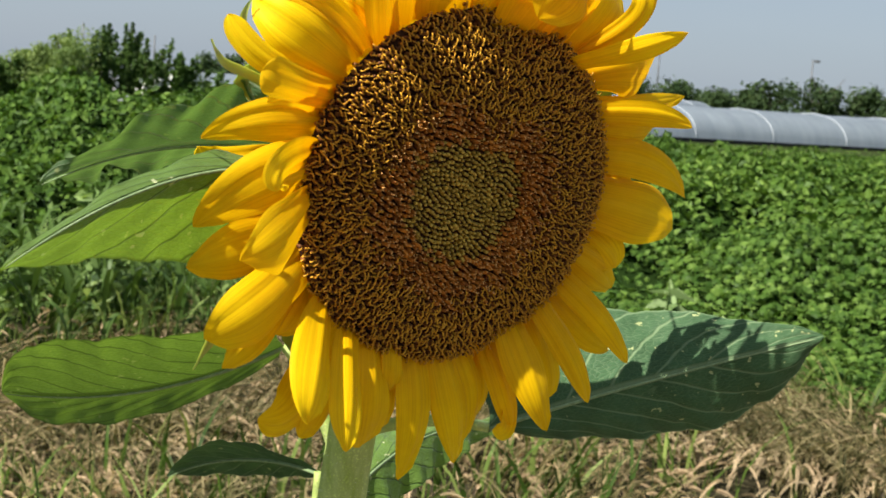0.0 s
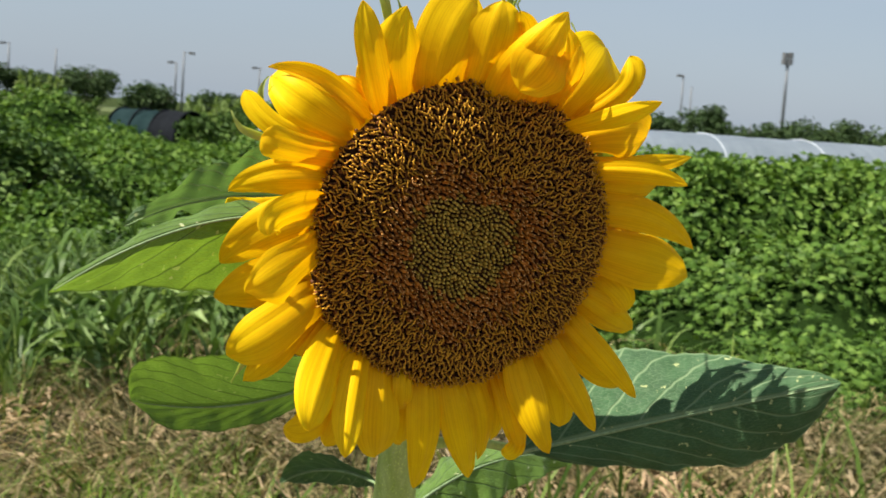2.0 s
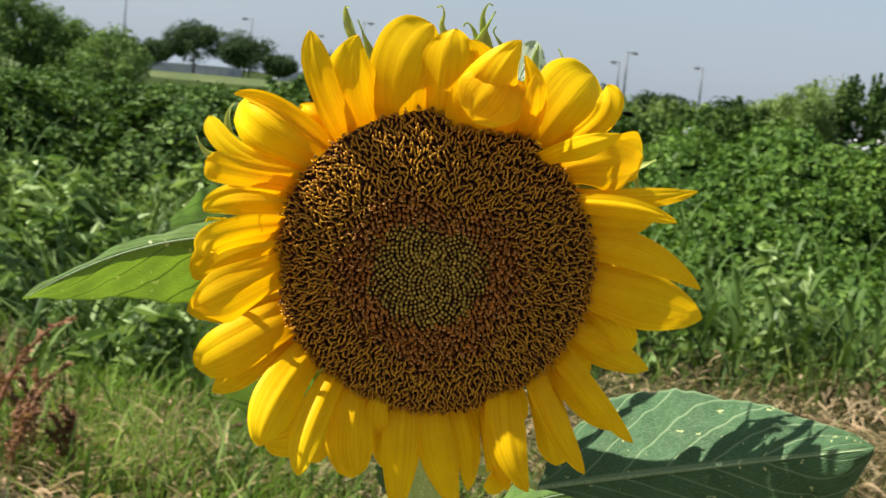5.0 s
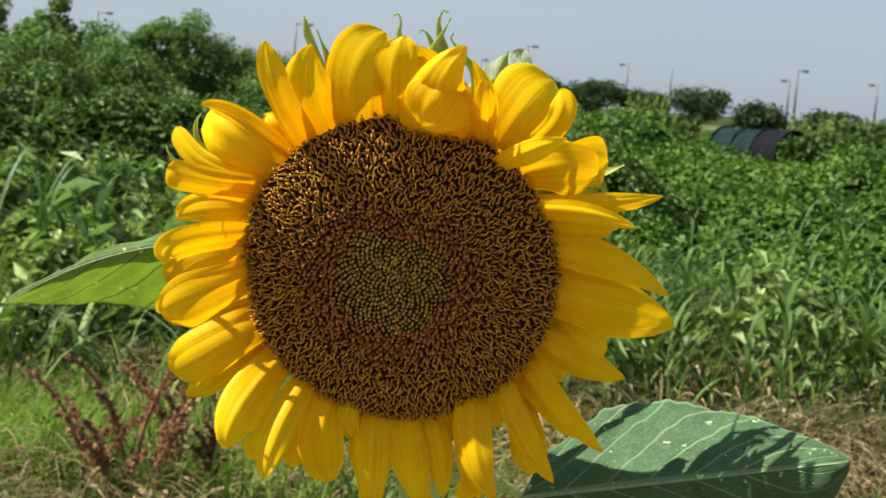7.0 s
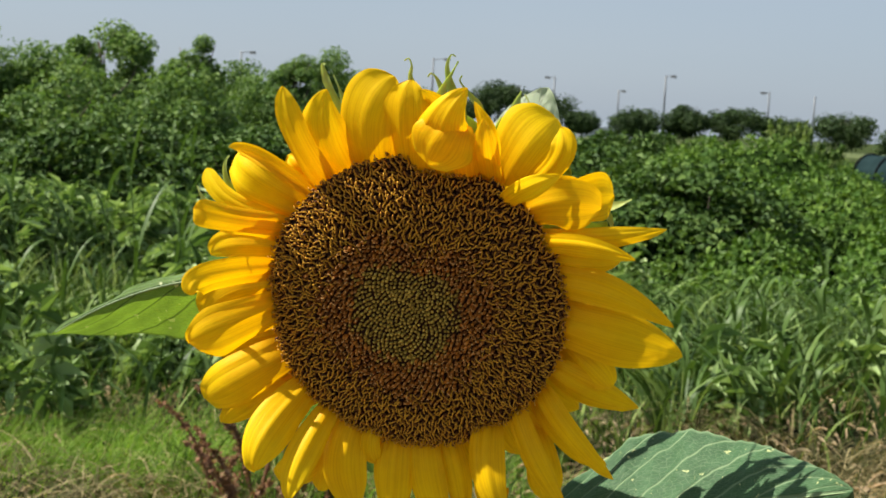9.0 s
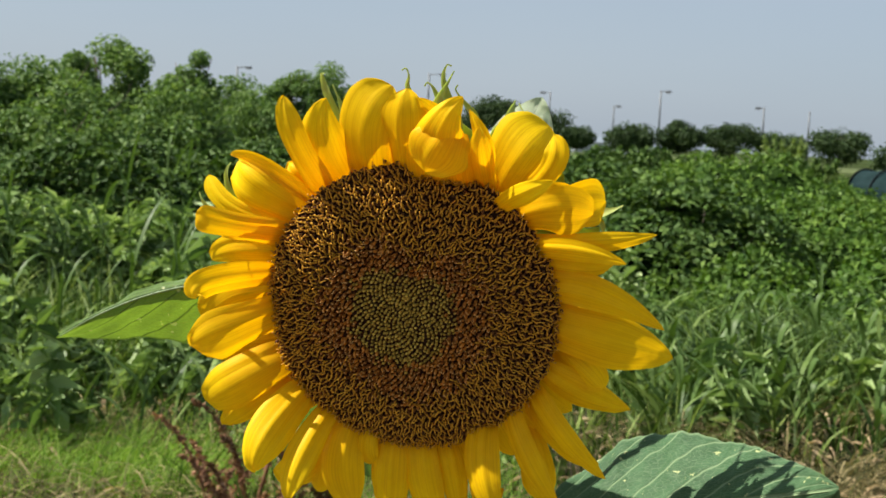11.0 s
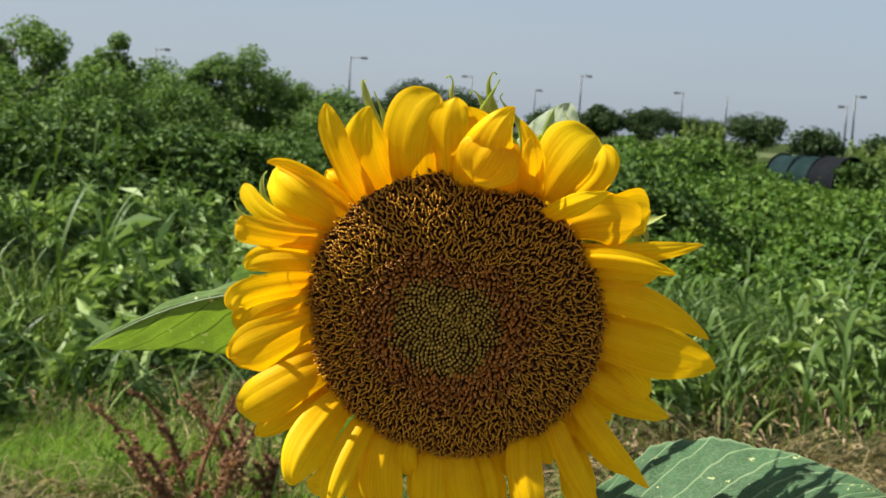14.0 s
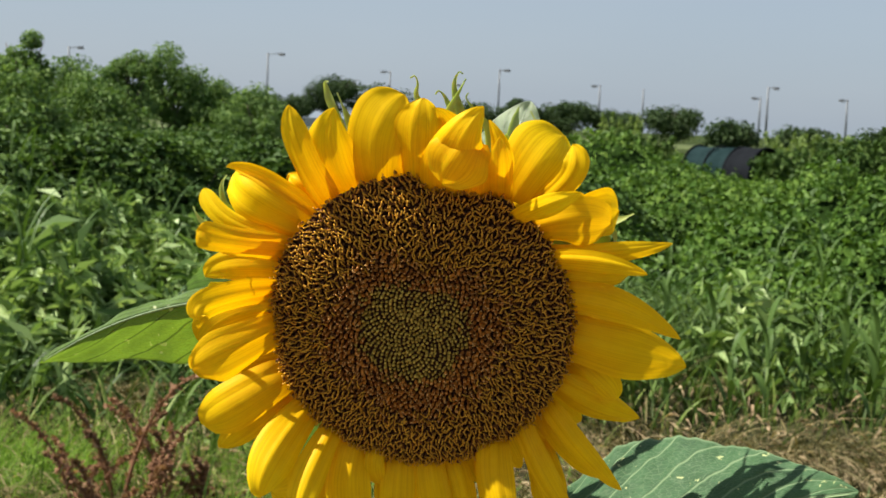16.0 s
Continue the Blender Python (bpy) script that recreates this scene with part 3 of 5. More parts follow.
    lean = np.stack([np.cos(turn), np.sin(turn)], 1) * (h * rng.uniform(0.1, 0.75, n))[:, None]
    v, f = blades(on_ground(x, y), h, lean, rng.uniform(0.007, 0.022, n), 1.0, 4)
    stuff("green_grass", mesh_data("green_grass", v, f, M_GRASS, smooth=False), "uncut green grass growing between the weeds", "grass")
    # soft foxtail tufts
    x, y, az, d = scatter(36000, -44, 6, 2.3, 5.4, 1.0)
    tuft = lumps(x + 17, y + 2, 0.8)
    keep = rng.random(len(x)) < np.maximum(1.5 * cushion(x, y), 0.26 * smooth(0.46, 0.64, tuft) * np.interp(az, [-26, -16, 0, 6], [1.0, 0.7, 0.6, 0.0]))
    x, y = x[keep], y[keep]
    n = len(x)
    h = rng.uniform(0.22, 0.42, n)
    turn = rng.normal(0.8, 1.2, n)
    lean = np.stack([np.cos(turn), np.sin(turn)], 1) * (h * rng.uniform(0.2, 0.8, n))[:, None]
    v, f = blades(on_ground(x, y), h, lean, rng.uniform(0.003, 0.006, n), 1.2, 4)
    stuff("foxtail_grass", mesh_data("foxtail_grass", v, f, M_FOX, smooth=False), "soft yellow-green foxtail grass in low tufts", "grass")


build_grass()


def build_weeds():
    """Leafy weeds: upright stalks set round with narrow leaves, drawn as one tangle."""
    pts, nrm, size = [], [], []
    x, y, az, d = scatter(7800, -44, 46, 4.2, 12.5, 1.0)
    want = np.interp(az, [-44, -26, -16, -9, 4, 14, 25, 46], [1.0, 0.9, 0.30, 0.05, 0.04, 0.05, 0.08, 0.7])
    want = np.where(az > 2, want * smooth(5.6, 6.8, d) * (1 - 0.8 * smooth(10, 14, az) * (1 - smooth(31, 36, az))), want)
    want = np.where(az < 2, want * smooth(4.9, 5.8, d), want)
    keep = (rng.random(len(x)) < want * smooth(0.40, 0.54, lumps(x + 70, y, 0.95))) & (thicket_height(x, y) < 0.12)
    x, y = x[keep], y[keep]
    k = 26
    h = rng.uniform(0.7, 1.1, len(x)) * np.interp(lumps(x + 70, y, 0.95), [0.42, 0.72], [0.22, 0.85])
    s = np.linspace(0.2, 1.0, k)[None]
    turn = rng.uniform(0, 2 * math.pi, len(x))[:, None] + np.arange(k)[None] * 2.4
    rad = 0.11 * (1.15 - s) + 0.02
    px, py = x[:, None] + np.cos(turn) * rad, y[:, None] + np.sin(turn) * rad
    pz = ground_height(x, y)[:, None] + h[:, None] * s
    p = np.stack([px, py, pz], -1).reshape(-1, 3)
    q = np.stack([np.cos(turn) * 0.6, np.sin(turn) * 0.6, np.ones_like(turn)], -1).reshape(-1, 3) + 0.4 * rng.normal(size=p.shape)
    v, f = leaf_soup(p, q, rng.uniform(0.13, 0.28, len(p)), "narrow", 0.3)
    v2, f2 = leaf_soup(p[::2], q[::2], rng.uniform(0.05, 0.13, len(p[::2])), "quad", 0.3)
    v, f = joined((v, f), (v2, f2))
    stuff("leafy_weeds", mesh_data("leafy_weeds", v, f, M_WEED, smooth=False), "grey-green leafy weeds crowding the field edge", "weeds")


build_weeds()


def build_broad_grass():
    """Tall coarse grass whose broad blades arch over."""
    x, y, az, d = scatter(15000, -44, 22, 5.0, 9.6, 1.0)
    want = np.interp(az, [-44, -30, -14, -6, 8, 16, 22], [0.5, 0.45, 0.65, 0.9, 0.8, 0.3, 0.1]) * np.where(az > -8, smooth(5.9, 7.0, d), smooth(4.9, 5.8, d))
    keep = (rng.random(len(x)) < want * smooth(0.46, 0.58, lumps(x + 33, y + 12, 0.75))) & (thicket_height(x, y) < 0.30)
    x, y = x[keep], y[keep]
    n = len(x)
    h = rng.uniform(0.3, 0.85, n)
    turn = rng.uniform(0, 2 * math.pi, n)
    lean = np.stack([np.cos(turn), np.sin(turn)], 1) * (h * rng.uniform(0.25, 0.95, n))[:, None]
    v, f = blades(on_ground(x, y), h, lean, rng.uniform(0.016, 0.038, n), 1.5, 6)
    stuff("coarse_grass", mesh_data("coarse_grass", v, f, M_REED, smooth=False), "tall coarse grass with broad arching green blades", "grass")


build_broad_grass()


def reed_plant(x, y, height, count, seed, spread=0.5, broad=1.0):
    """A reed: a jointed stem and long blades that arch away from it."""
    r = np.random.default_rng(seed)
    root = tagged(new("reed_plant"), "tall green reed with long arching blades", "reed", "reeds in the field")
    root.location = (x, y, float(ground_height(x, y)))
    tilt = r.normal(0, 0.06, 2)
    top = np.array([tilt[0] * height, tilt[1] * height, height * 0.82])
    v, f = tube(bezier((0, 0, -0.05), top * 0.5 + [0.02, 0, 0], top, 9), np.linspace(0.008, 0.003, 9), 6)
    part("stem", mesh_data("reed_stem", v, f, M_REED), root)
    for i in range(count):
        s = 0.12 + 0.86 * i / max(1, count - 1)
        a = i * 2.6 + r.uniform(-0.5, 0.5)
        ln = height * r.uniform(0.42, 0.62) * (1.1 - 0.35 * s)
        p0 = top * s
        out = np.array([math.cos(a), math.sin(a), 0]) * ln * spread * r.uniform(0.6, 1.2)
        p1 = p0 + out * 0.45 + np.array([0, 0, ln * 0.62])
        p2 = p0 + out * 1.25 + np.array([0, 0, ln * r.uniform(0.12, 0.75)])
        c = bezier(p0, p1, p2, 9)
        sd = unit(np.cross(np.gradient(c, axis=0), [0, 0, 1.0]))
        w = 0.5 * broad * r.uniform(0.016, 0.028) * np.interp(np.linspace(0, 1, 9), [0, 0.3, 0.7, 1], [0.5, 1, 0.75, 0.03])[:, None]
        fold = np.array([0, 0, 0.35])
        g = np.stack([c - sd * w + fold * w, c, c + sd * w + fold * w], 1)
        part("blade", mesh_data("reed_blade", g, sheet_faces(9, 3), M_REED), root)
    return root


REEDS = [(-34.8, 7.6, 1.35, 8), (-32.3, 7.7, 1.55, 9), (-33.5, 8.1, 1.40, 8), (-36.5, 7.2, 1.2, 8), (-38.5, 6.9, 1.15, 8), (-30.8, 8.4, 1.2, 8),
         (-29.0, 7.9, 0.95, 7), (-40.0, 7.5, 1.2, 8), (0.6, 8.6, 1.0, 7), (2.0, 8.2, 0.95, 7), (3.6, 9.0, 1.05, 8), (-3.0, 8.2, 1.0, 7), (10.2, 8.5, 1.05, 8),
         (11.4, 8.2, 0.9, 7), (8.8, 8.8, 0.95, 7), (-1.0, 7.2, 0.8, 7), (1.2, 6.9, 0.75, 7), (5.0, 7.6, 0.8, 7), (6.5, 7.1, 0.75, 7), (-6.0, 7.9, 0.9, 7),
         (13.0, 7.6, 0.8, 6), (-24.0, 8.6, 0.9, 7), (-20.5, 9.2, 1.0, 7), (-26.0, 9.6, 1.05, 7)]
for i, (az, d, h, c) in enumerate(REEDS):
    px, py = polar(az, d)
    reed_plant(float(px), float(py), h, c, 100 + i)


# broad-bladed young reeds along the edge of the vines
for i in range(34):
    az = -10.0 + i * 0.78 + 0.5 * math.sin(i * 3.1)
    px, py = polar(az, 6.6 + 0.7 * math.sin(i * 2.3))
    reed_plant(float(px), float(py), 0.50 + 0.25 * math.sin(i * 1.9) ** 2, 6, 150 + i, 0.40, 1.7)


def dock_plant(x, y, height, seed):
    """A dried dock: leaning rusty stalks crowded with seeds."""
    r = np.random.default_rng(seed)
    root = tagged(new("dried_dock_plant"), "dried rust-brown dock plant with crowded seed stalks", "dock plant", "dried docks")
    root.location = (x, y, float(ground_height(x, y)))
    for i in range(4):
        a, h = r.uniform(0, 2 * math.pi), height * r.uniform(0.65, 1.05)
        top = np.array([math.cos(a) * h * 0.55, math.sin(a) * h * 0.4, h])
        c = bezier((0, 0, -0.03), top * [0.2, 0.2, 0.85], top, 10)
        stem = part("stalk", mesh_data("dock_stalk", *tube(c, np.linspace(0.008, 0.003, 10), 5), M_DOCK), root)
        k = 125
        s = r.uniform(0.35, 1.0, k)
        p = np.stack([np.interp(s, np.linspace(0, 1, 10), c[:, q]) for q in range(3)], 1) + r.normal(0, 0.012, (k, 3)) * (1.15 - s)[:, None] * 1.4
        tagged(part("seed_spike", mesh_data("dock_seeds", *leaf_soup(p, r.normal(size=(k, 3)), r.uniform(0.012, 0.028, k)), M_DOCK, smooth=False), stem), kind="stuff")
    return root


for i, (az, d, h) in enumerate([(-29.6, 4.1, 0.62), (-31.4, 4.0, 0.50), (-27.0, 4.1, 0.46), (-28.4, 3.9, 0.50), (-30.4, 3.8, 0.38), (-25.2, 4.0, 0.34)]):
    px, py = polar(az, d)
    dock_plant(float(px), float(py), h, 300 + i)

# ---- trees and shrubs ----
def tree(az, d, height, width, label, mat, seed, base=0.0, clear=0.25, leaf=0.16, count=3600, flat=1.0, name="tree", category="tree", group="trees behind the field", limbs=6, rise=0.0, upright=0.0):
    """A tapered trunk with limbs, and a crown of many leaf clumps with gaps between them."""
    r = np.random.default_rng(seed)
    x, y = polar(az, d)
    root = tagged(new(name), label, category, group)
    root.location = (float(x), float(y), base + rise)
    crown_h = height * (1 - clear)
    mid = np.array([0, 0, height * clear + crown_h * 0.5])
    pieces, clumps = [], []
    v, f = tube(bezier((0, 0, -0.3 - rise), (r.normal(0, 0.1), 0, height * 0.4), (r.normal(0, 0.2), r.normal(0, 0.2), height * 0.86), 8), np.linspace(height * 0.028, height * 0.006, 8), 7)
    pieces.append((v, f))
    for i in range(limbs):
        a = i * 2.4 + r.uniform(-0.4, 0.4)
        z0 = height * (clear * 0.9 + (0.7 - clear * 0.5) * r.random())
        e = np.array([math.cos(a) * width * 0.36, math.sin(a) * width * 0.36, z0 + crown_h * r.uniform(0.15, 0.4)])
        pieces.append(tube(bezier((0, 0, z0), (e[0] * 0.5, e[1] * 0.5, z0 + 0.05 * height), e, 6), np.linspace(height * 0.013, height * 0.003, 6), 5))
    v, f = joined(*pieces)
    part("trunk", mesh_data(name + "_trunk", v, f, M_BARK), root)
    k = 26
    dirs = unit(r.normal(size=(k, 3)))
    rad = r.uniform(0.35, 0.92, k)[:, None] ** 0.6
    cen = mid + dirs * rad * np.array([width * 0.42, width * 0.42, crown_h * 0.42])
    if upright:
        cen[:, 2] += upright * r.random(k) * crown_h * (1 - np.hypot(cen[:, 0], cen[:, 1]) / (width * 0.5))
    size = r.uniform(0.13, 0.26, k) * width
    pick = r.integers(0, k, count)
    shell = unit(r.normal(size=(count, 3)))
    q = cen[pick] + shell * (size[pick] * r.random(count) ** 0.4)[:, None] * np.array([1, 1, 0.8])
    nrm = shell + np.array([0, 0, 0.5]) + 0.5 * r.normal(size=(count, 3))
    v, f = leaf_soup(q, nrm, leaf * r.uniform(0.6, 1.4, count))
    part("crown", mesh_data(name + "_crown", v, f, mat, smooth=False), root)
    return root


def spike_shrub(az, d, height, width, label, mat, seed, leaf=0.14, count=2600, shoots=16, name="shrub", group="shrubs in the field", blossom=0):
    """A shrub of many upright shoots, ragged at the top."""
    r = np.random.default_rng(seed)
    x, y = polar(az, d)
    root = tagged(new(name), label, "shrub", group)
    root.location = (float(x), float(y), float(ground_height(x, y)))
    stems, pts = [], []
    for i in range(shoots):
        a, rr = r.uniform(0, 2 * math.pi), width * 0.5 * math.sqrt(r.random())
        h = height * r.uniform(0.6, 1.0)
        e = np.array([math.cos(a) * rr * 1.1, math.sin(a) * rr * 1.1, h])
        c = bezier((e[0] * 0.3, e[1] * 0.3, -0.1), (e[0] * 0.7, e[1] * 0.7, h * 0.5), e, 7)
        stems.append(tube(c, np.linspace(0.025, 0.005, 7) * height / 2.5, 5))
        k = count // shoots
        s = r.random(k) ** 0.75
        p = np.stack([np.interp(s, np.linspace(0, 1, 7), c[:, q]) for q in range(3)], 1)
        pts.append(p + r.normal(0, 1, (k, 3)) * (width * 0.13 * (1.12 - s))[:, None])
    part("woody_base", mesh_data(name + "_stems", *joined(*stems), M_BARK), root)
    p = np.concatenate(pts)
    part("foliage", mesh_data(name + "_foliage", *leaf_soup(p, r.normal(size=p.shape) + [0, 0, 0.7], leaf * r.uniform(0.6, 1.4, len(p))), mat, smooth=False), root)
    if blossom:
        sel = p[r.integers(0, len(p), blossom)]
        sel = sel[sel[:, 2] < height * 0.62]
        q = (sel[:, None] + r.normal(0, 0.09, (len(sel), 9, 3))).reshape(-1, 3) + np.array([0, -0.25, 0])
        part("blossom", mesh_data(name + "_blossoms", *leaf_soup(q, r.normal(size=q.shape) + [0, -1, 0.5], r.uniform(0.09, 0.17, len(q))), M_BLOSSOM, smooth=False), root, "clusters of white blossom")
    return root


def tier_shrub(az, d, height, width, label, mat, seed, leaf=0.115, tiers=26, each=150, group="shrubs in the field"):
    """A shrub whose leaves lie in flat sprays, one over another, with dark gaps between them."""
    r = np.random.default_rng(seed)
    x, y = polar(az, d)
    root = tagged(new("shrub"), label, "shrub", group)
    root.location = (float(x), float(y), float(ground_height(x, y)))
    stems, pts, nrm = [], [], []
    for i in range(tiers):
        a, rr = i * 2.4 + r.uniform(-0.5, 0.5), width * 0.52 * math.sqrt((i + 0.5) / tiers)
        h = height * (1 - 0.75 * (rr / (width * 0.52)) ** 2.2) * r.uniform(0.72, 1.0)
        h = max(h, 0.25)
        e = np.array([math.cos(a) * rr, math.sin(a) * rr, h])
        stems.append(tube(bezier((e[0] * 0.2, e[1] * 0.2, -0.1), (e[0] * 0.55, e[1] * 0.55, h * 0.6), e, 6), np.linspace(0.022, 0.005, 6), 5))
        size = width * r.uniform(0.10, 0.21)
        q = unit(r.normal(size=(each, 3))) * (r.random(each) ** 0.45)[:, None] * size
        slope = np.array([math.cos(a), math.sin(a)]) * rr / width
        q[:, 2] = np.abs(q[:, 2]) * 0.42 - 0.9 * (q[:, :2] @ slope) - 0.25 * np.hypot(q[:, 0], q[:, 1])
        pts.append(e + q)
        nrm.append(np.concatenate([np.tile(slope * 1.2, (each, 1)), np.ones((each, 1))], 1) + 0.42 * r.normal(size=(each, 3)))
    part("woody_base", mesh_data("shrub_stems", *joined(*stems), M_BARK), root)
    p = np.concatenate(pts)
    part("foliage", mesh_data("shrub_foliage", *leaf_soup(p, np.concatenate(nrm), leaf * r.uniform(0.6, 1.4, len(p))), mat, smooth=False), root)
    return root


def top_at(d, el):
    """Height over the ground of a thing whose top is seen at elevation el from the flower."""
    return 1.5 + d * math.tan(radians(el))


# broadleaf trees at the far side of the weeds
for i, (az, d, el, w, cnt) in enumerate([
        (-35.6, 33, 3.6, 2.6, 5200), (-37.8, 31, 2.4, 3.0, 5000), (-41.5, 30, 2.6, 3.6, 5000), (-33.9, 35, 2.6, 2.4, 4200), (-32.0, 34, 2.7, 1.7, 3200), (-30.2, 40, 1.5, 3.0, 3400), (-27.6, 44, 3.0, 2.0, 3400),
        (-25.8, 46, 2.4, 2.6, 3600), (-24.0, 46, 1.5, 3.0, 3200), (-28.9, 36, 0.9, 3.0, 3200), (-22.2, 44, 0.9, 2.8, 3000), (-32.4, 29, 1.0, 3.0, 3400), (-36.8, 27, 1.0, 3.0, 3400), (-46.0, 32, 3.2, 4.0, 4600)]):
    tree(az, d, top_at(d, el), w, "leafy green broadleaf tree at the edge of the field", M_TREE, 500 + i, clear=0.06, leaf=0.115, count=int(cnt * 2.1), upright=0.35)
# round dark crowns along the bank
for i, (az, d, el, w) in enumerate([(-20.6, 150, 1.0, 6.6), (-18.7, 152, 1.85, 7.4), (-16.6, 150, 1.45, 7.0), (-15.1, 148, 0.75, 4.4), (-12.8, 146, 1.0, 6.0), (-10.7, 148, 1.15, 6.0), (-8.6, 150, 1.25, 6.6),
                                    (-6.6, 152, 0.85, 6.0), (-4.2, 148, 1.15, 6.8), (-22.4, 152, 1.1, 6.6), (-24.4, 152, 1.5, 6.6), (-26.6, 154, 1.4, 5.4), (-29.4, 156, 1.3, 6.2), (-32.5, 156, 1.2, 6.0)]):
    tree(az, d, top_at(d, el) - 0.6, w, "dark clipped roadside tree with a rounded crown", M_PINE, 600 + i, clear=0.26 if -21 < az < -15 else 0.14, leaf=0.30, count=6500, name="roadside_tree", group="trees along the bank", rise=0.6)
for i, (az, d, el, w) in enumerate([(-1.6, 120, 0.6, 6.0), (1.4, 122, 0.42, 6.0), (4.4, 124, 0.2, 7.0), (7.5, 124, 0.3, 7.0), (10.5, 124, 0.4, 7.0), (14.2, 118, 1.15, 5.0), (16.3, 120, 0.6, 6.0)]):
    tree(az, d, top_at(d, el), w, "distant dark green tree on the skyline", M_PINE, 640 + i, clear=0.08, leaf=0.36, count=2200, name="skyline_tree", group="trees on the skyline")
for i in range(16):
    az = 18.2 + i * 1.95
    el = float(np.interp(az, [17, 20, 21.7, 24.6, 26, 28, 30.4, 33, 35.2, 37.2, 39.5, 42, 50], [0.6, 0.95, 1.4, 0.8, 1.1, 1.1, 0.7, 1.4, 0.85, 1.45, 1.6, 1.4, 1.2]))
    tree(az, 110 + 6 * math.sin(i * 2.3), top_at(110, el), 5.2, "dark green tree behind the greenhouse", M_PINE, 680 + i, clear=0.05, leaf=0.34, count=2600, name="skyline_tree", group="trees on the skyline")
# shrubs
for i, (az, d, el, w) in enumerate([(8.9, 33, 1.5, 1.5), (9.9, 34, 2.0, 1.3), (10.9, 33, 1.4, 1.5), (12.0, 33, 0.9, 1.5), (5.6, 35, 0.6, 1.8), (13.2, 34, 0.2, 1.8), (4.4, 35, 0.2, 1.8)]):
    spike_shrub(az, d, top_at(d, el), w, "ragged shrub with white blossom near its foot", M_SHRUB, 720 + i, leaf=0.12, count=5200, shoots=24, name="flowering_shrub", blossom=16 if i < 4 else 8)
for i, (az, d, el, w) in enumerate([(6.4, 35, 1.0, 1.7), (7.5, 32, 1.6, 2.0), (16.3, 25, 1.25, 1.4)]):
    tree(az, d, top_at(d, el), w, "feathery pale green young tree beyond the vines", M_WILLOW, 730 + i, clear=0.12, leaf=0.075, count=7000, group="feathery trees", limbs=9, upright=0.2)
for i, (az, d, el, w) in enumerate([(0.8, 50, 0.25, 2.0), (2.3, 48, 0.2, 2.0), (3.6, 49, 0.1, 1.8), (-5.0, 46, -0.1, 1.6), (-6.2, 48, 0.9, 1.4)]):
    spike_shrub(az, d, top_at(d, el), w, "yellow-green bushy shrub beyond the vines", M_WILLOW, 740 + i, count=1800, shoots=14)
for i, (az, d, el, w) in enumerate([(-38.5, 19, -2.0, 2.4), (-35.6, 21, -0.9, 2.4), (-33.2, 20, -1.0, 2.2), (-30.6, 21, -0.9, 2.4), (-28.0, 22, -1.0, 2.4), (-25.0, 25, -0.6, 2.6), (-22.2, 25, -1.0, 2.6), (-19.4, 26, -1.1, 2.6),
                                    (-16.6, 27, -1.1, 2.6), (-14.0, 27, -0.9, 2.4), (-42, 20, -1.2, 2.6), (-11.4, 28, -1.0, 2.2), (-23.6, 22, -1.0, 2.8), (-20.8, 22, -1.2, 2.8), (-18.0, 23, -1.0, 2.8), (-15.2, 23, -1.4, 2.6), (-26.8, 23, -0.9, 2.6), (-24.0, 28, -0.7, 3.0), (-20.5, 28, -1.0, 3.0), (-17.2, 29, -1.0, 3.0), (-13.0, 30, -0.8, 2.8), (-9.0, 32, -1.0, 2.6), (5.6, 27, -1.2, 2.0), (8.4, 26, -1.3, 2.0), (10.8, 26, -1.2, 2.2), (15.9, 24, -0.2, 2.0), (-36.8, 16, -3.0, 2.2), (-30.8, 17, -3.0, 2.2), (-26.5, 19, -2.6, 2.2), (-40.5, 15, -3.4, 2.2), (-33.8, 15, -3.4, 2.2), (-28.6, 16, -3.4, 2.2), (-23.6, 18, -2.8, 2.2), (-20.4, 19, -2.6, 2.2), (-17.2, 19, -2.9, 2.2), (-13.8, 21, -2.4, 2.2)]):
    tier_shrub(az, d, top_at(d, el), w * 1.25, "low dense green shrub with leaves in flat sprays", M_SHRUB, 760 + i)

# the near row of shrubs, in front of the trees
for i in range(15):
    az = -44.0 + i * 2.5
    el = -1.0 + 0.6 * math.sin(i * 2.2)
    tier_shrub(az, 13.5 + 1.2 * math.sin(i * 1.7), top_at(13.5, el), 2.3, "dark green shrub with leaves in flat sprays", M_SHRUB, 900 + i, leaf=0.088, tiers=34, each=190)

for i in range(13):
    az = -14.5 + i * 1.75
    if -4.6 < az < 1.2:
        continue
    spike_shrub(az, 40 + 3 * math.sin(i * 2.1), top_at(40, -0.18 + 0.28 * math.sin(i * 1.3)), 2.4, "dark green bush in the hedge beyond the vines", M_SHRUB, 820 + i, leaf=0.15, count=2600, shoots=20, group="bushes in the far hedge")


# ---- bank with guard rail ----
def build_bank():
    az = np.linspace(-62, 2, 90)
    d = 145.0
    top = np.interp(az, [-62, -30, -16, -8, -2, 2], [0.9, 0.8, 0.65, 0.6, 0.3, 0.05])
    prof = [(-9.0, -0.3), (-3.0, 0.75), (0.0, 1.0), (7.0, 1.0), (14.0, -0.3)]
    rows = []
    for k, hgt in prof:
        x, y = polar(az, d + k)
        rows.append(np.stack([x, y, np.where(hgt > 0, top * hgt, hgt)], 1))
    v = np.stack(rows, 1)
    me = mesh_data("road_bank", v, sheet_faces(len(az), len(prof)), M_BANK)
    tagged(new("road_bank", me), "grassy road embankment rising beyond the field", "embankment", kind="structure")


build_bank()


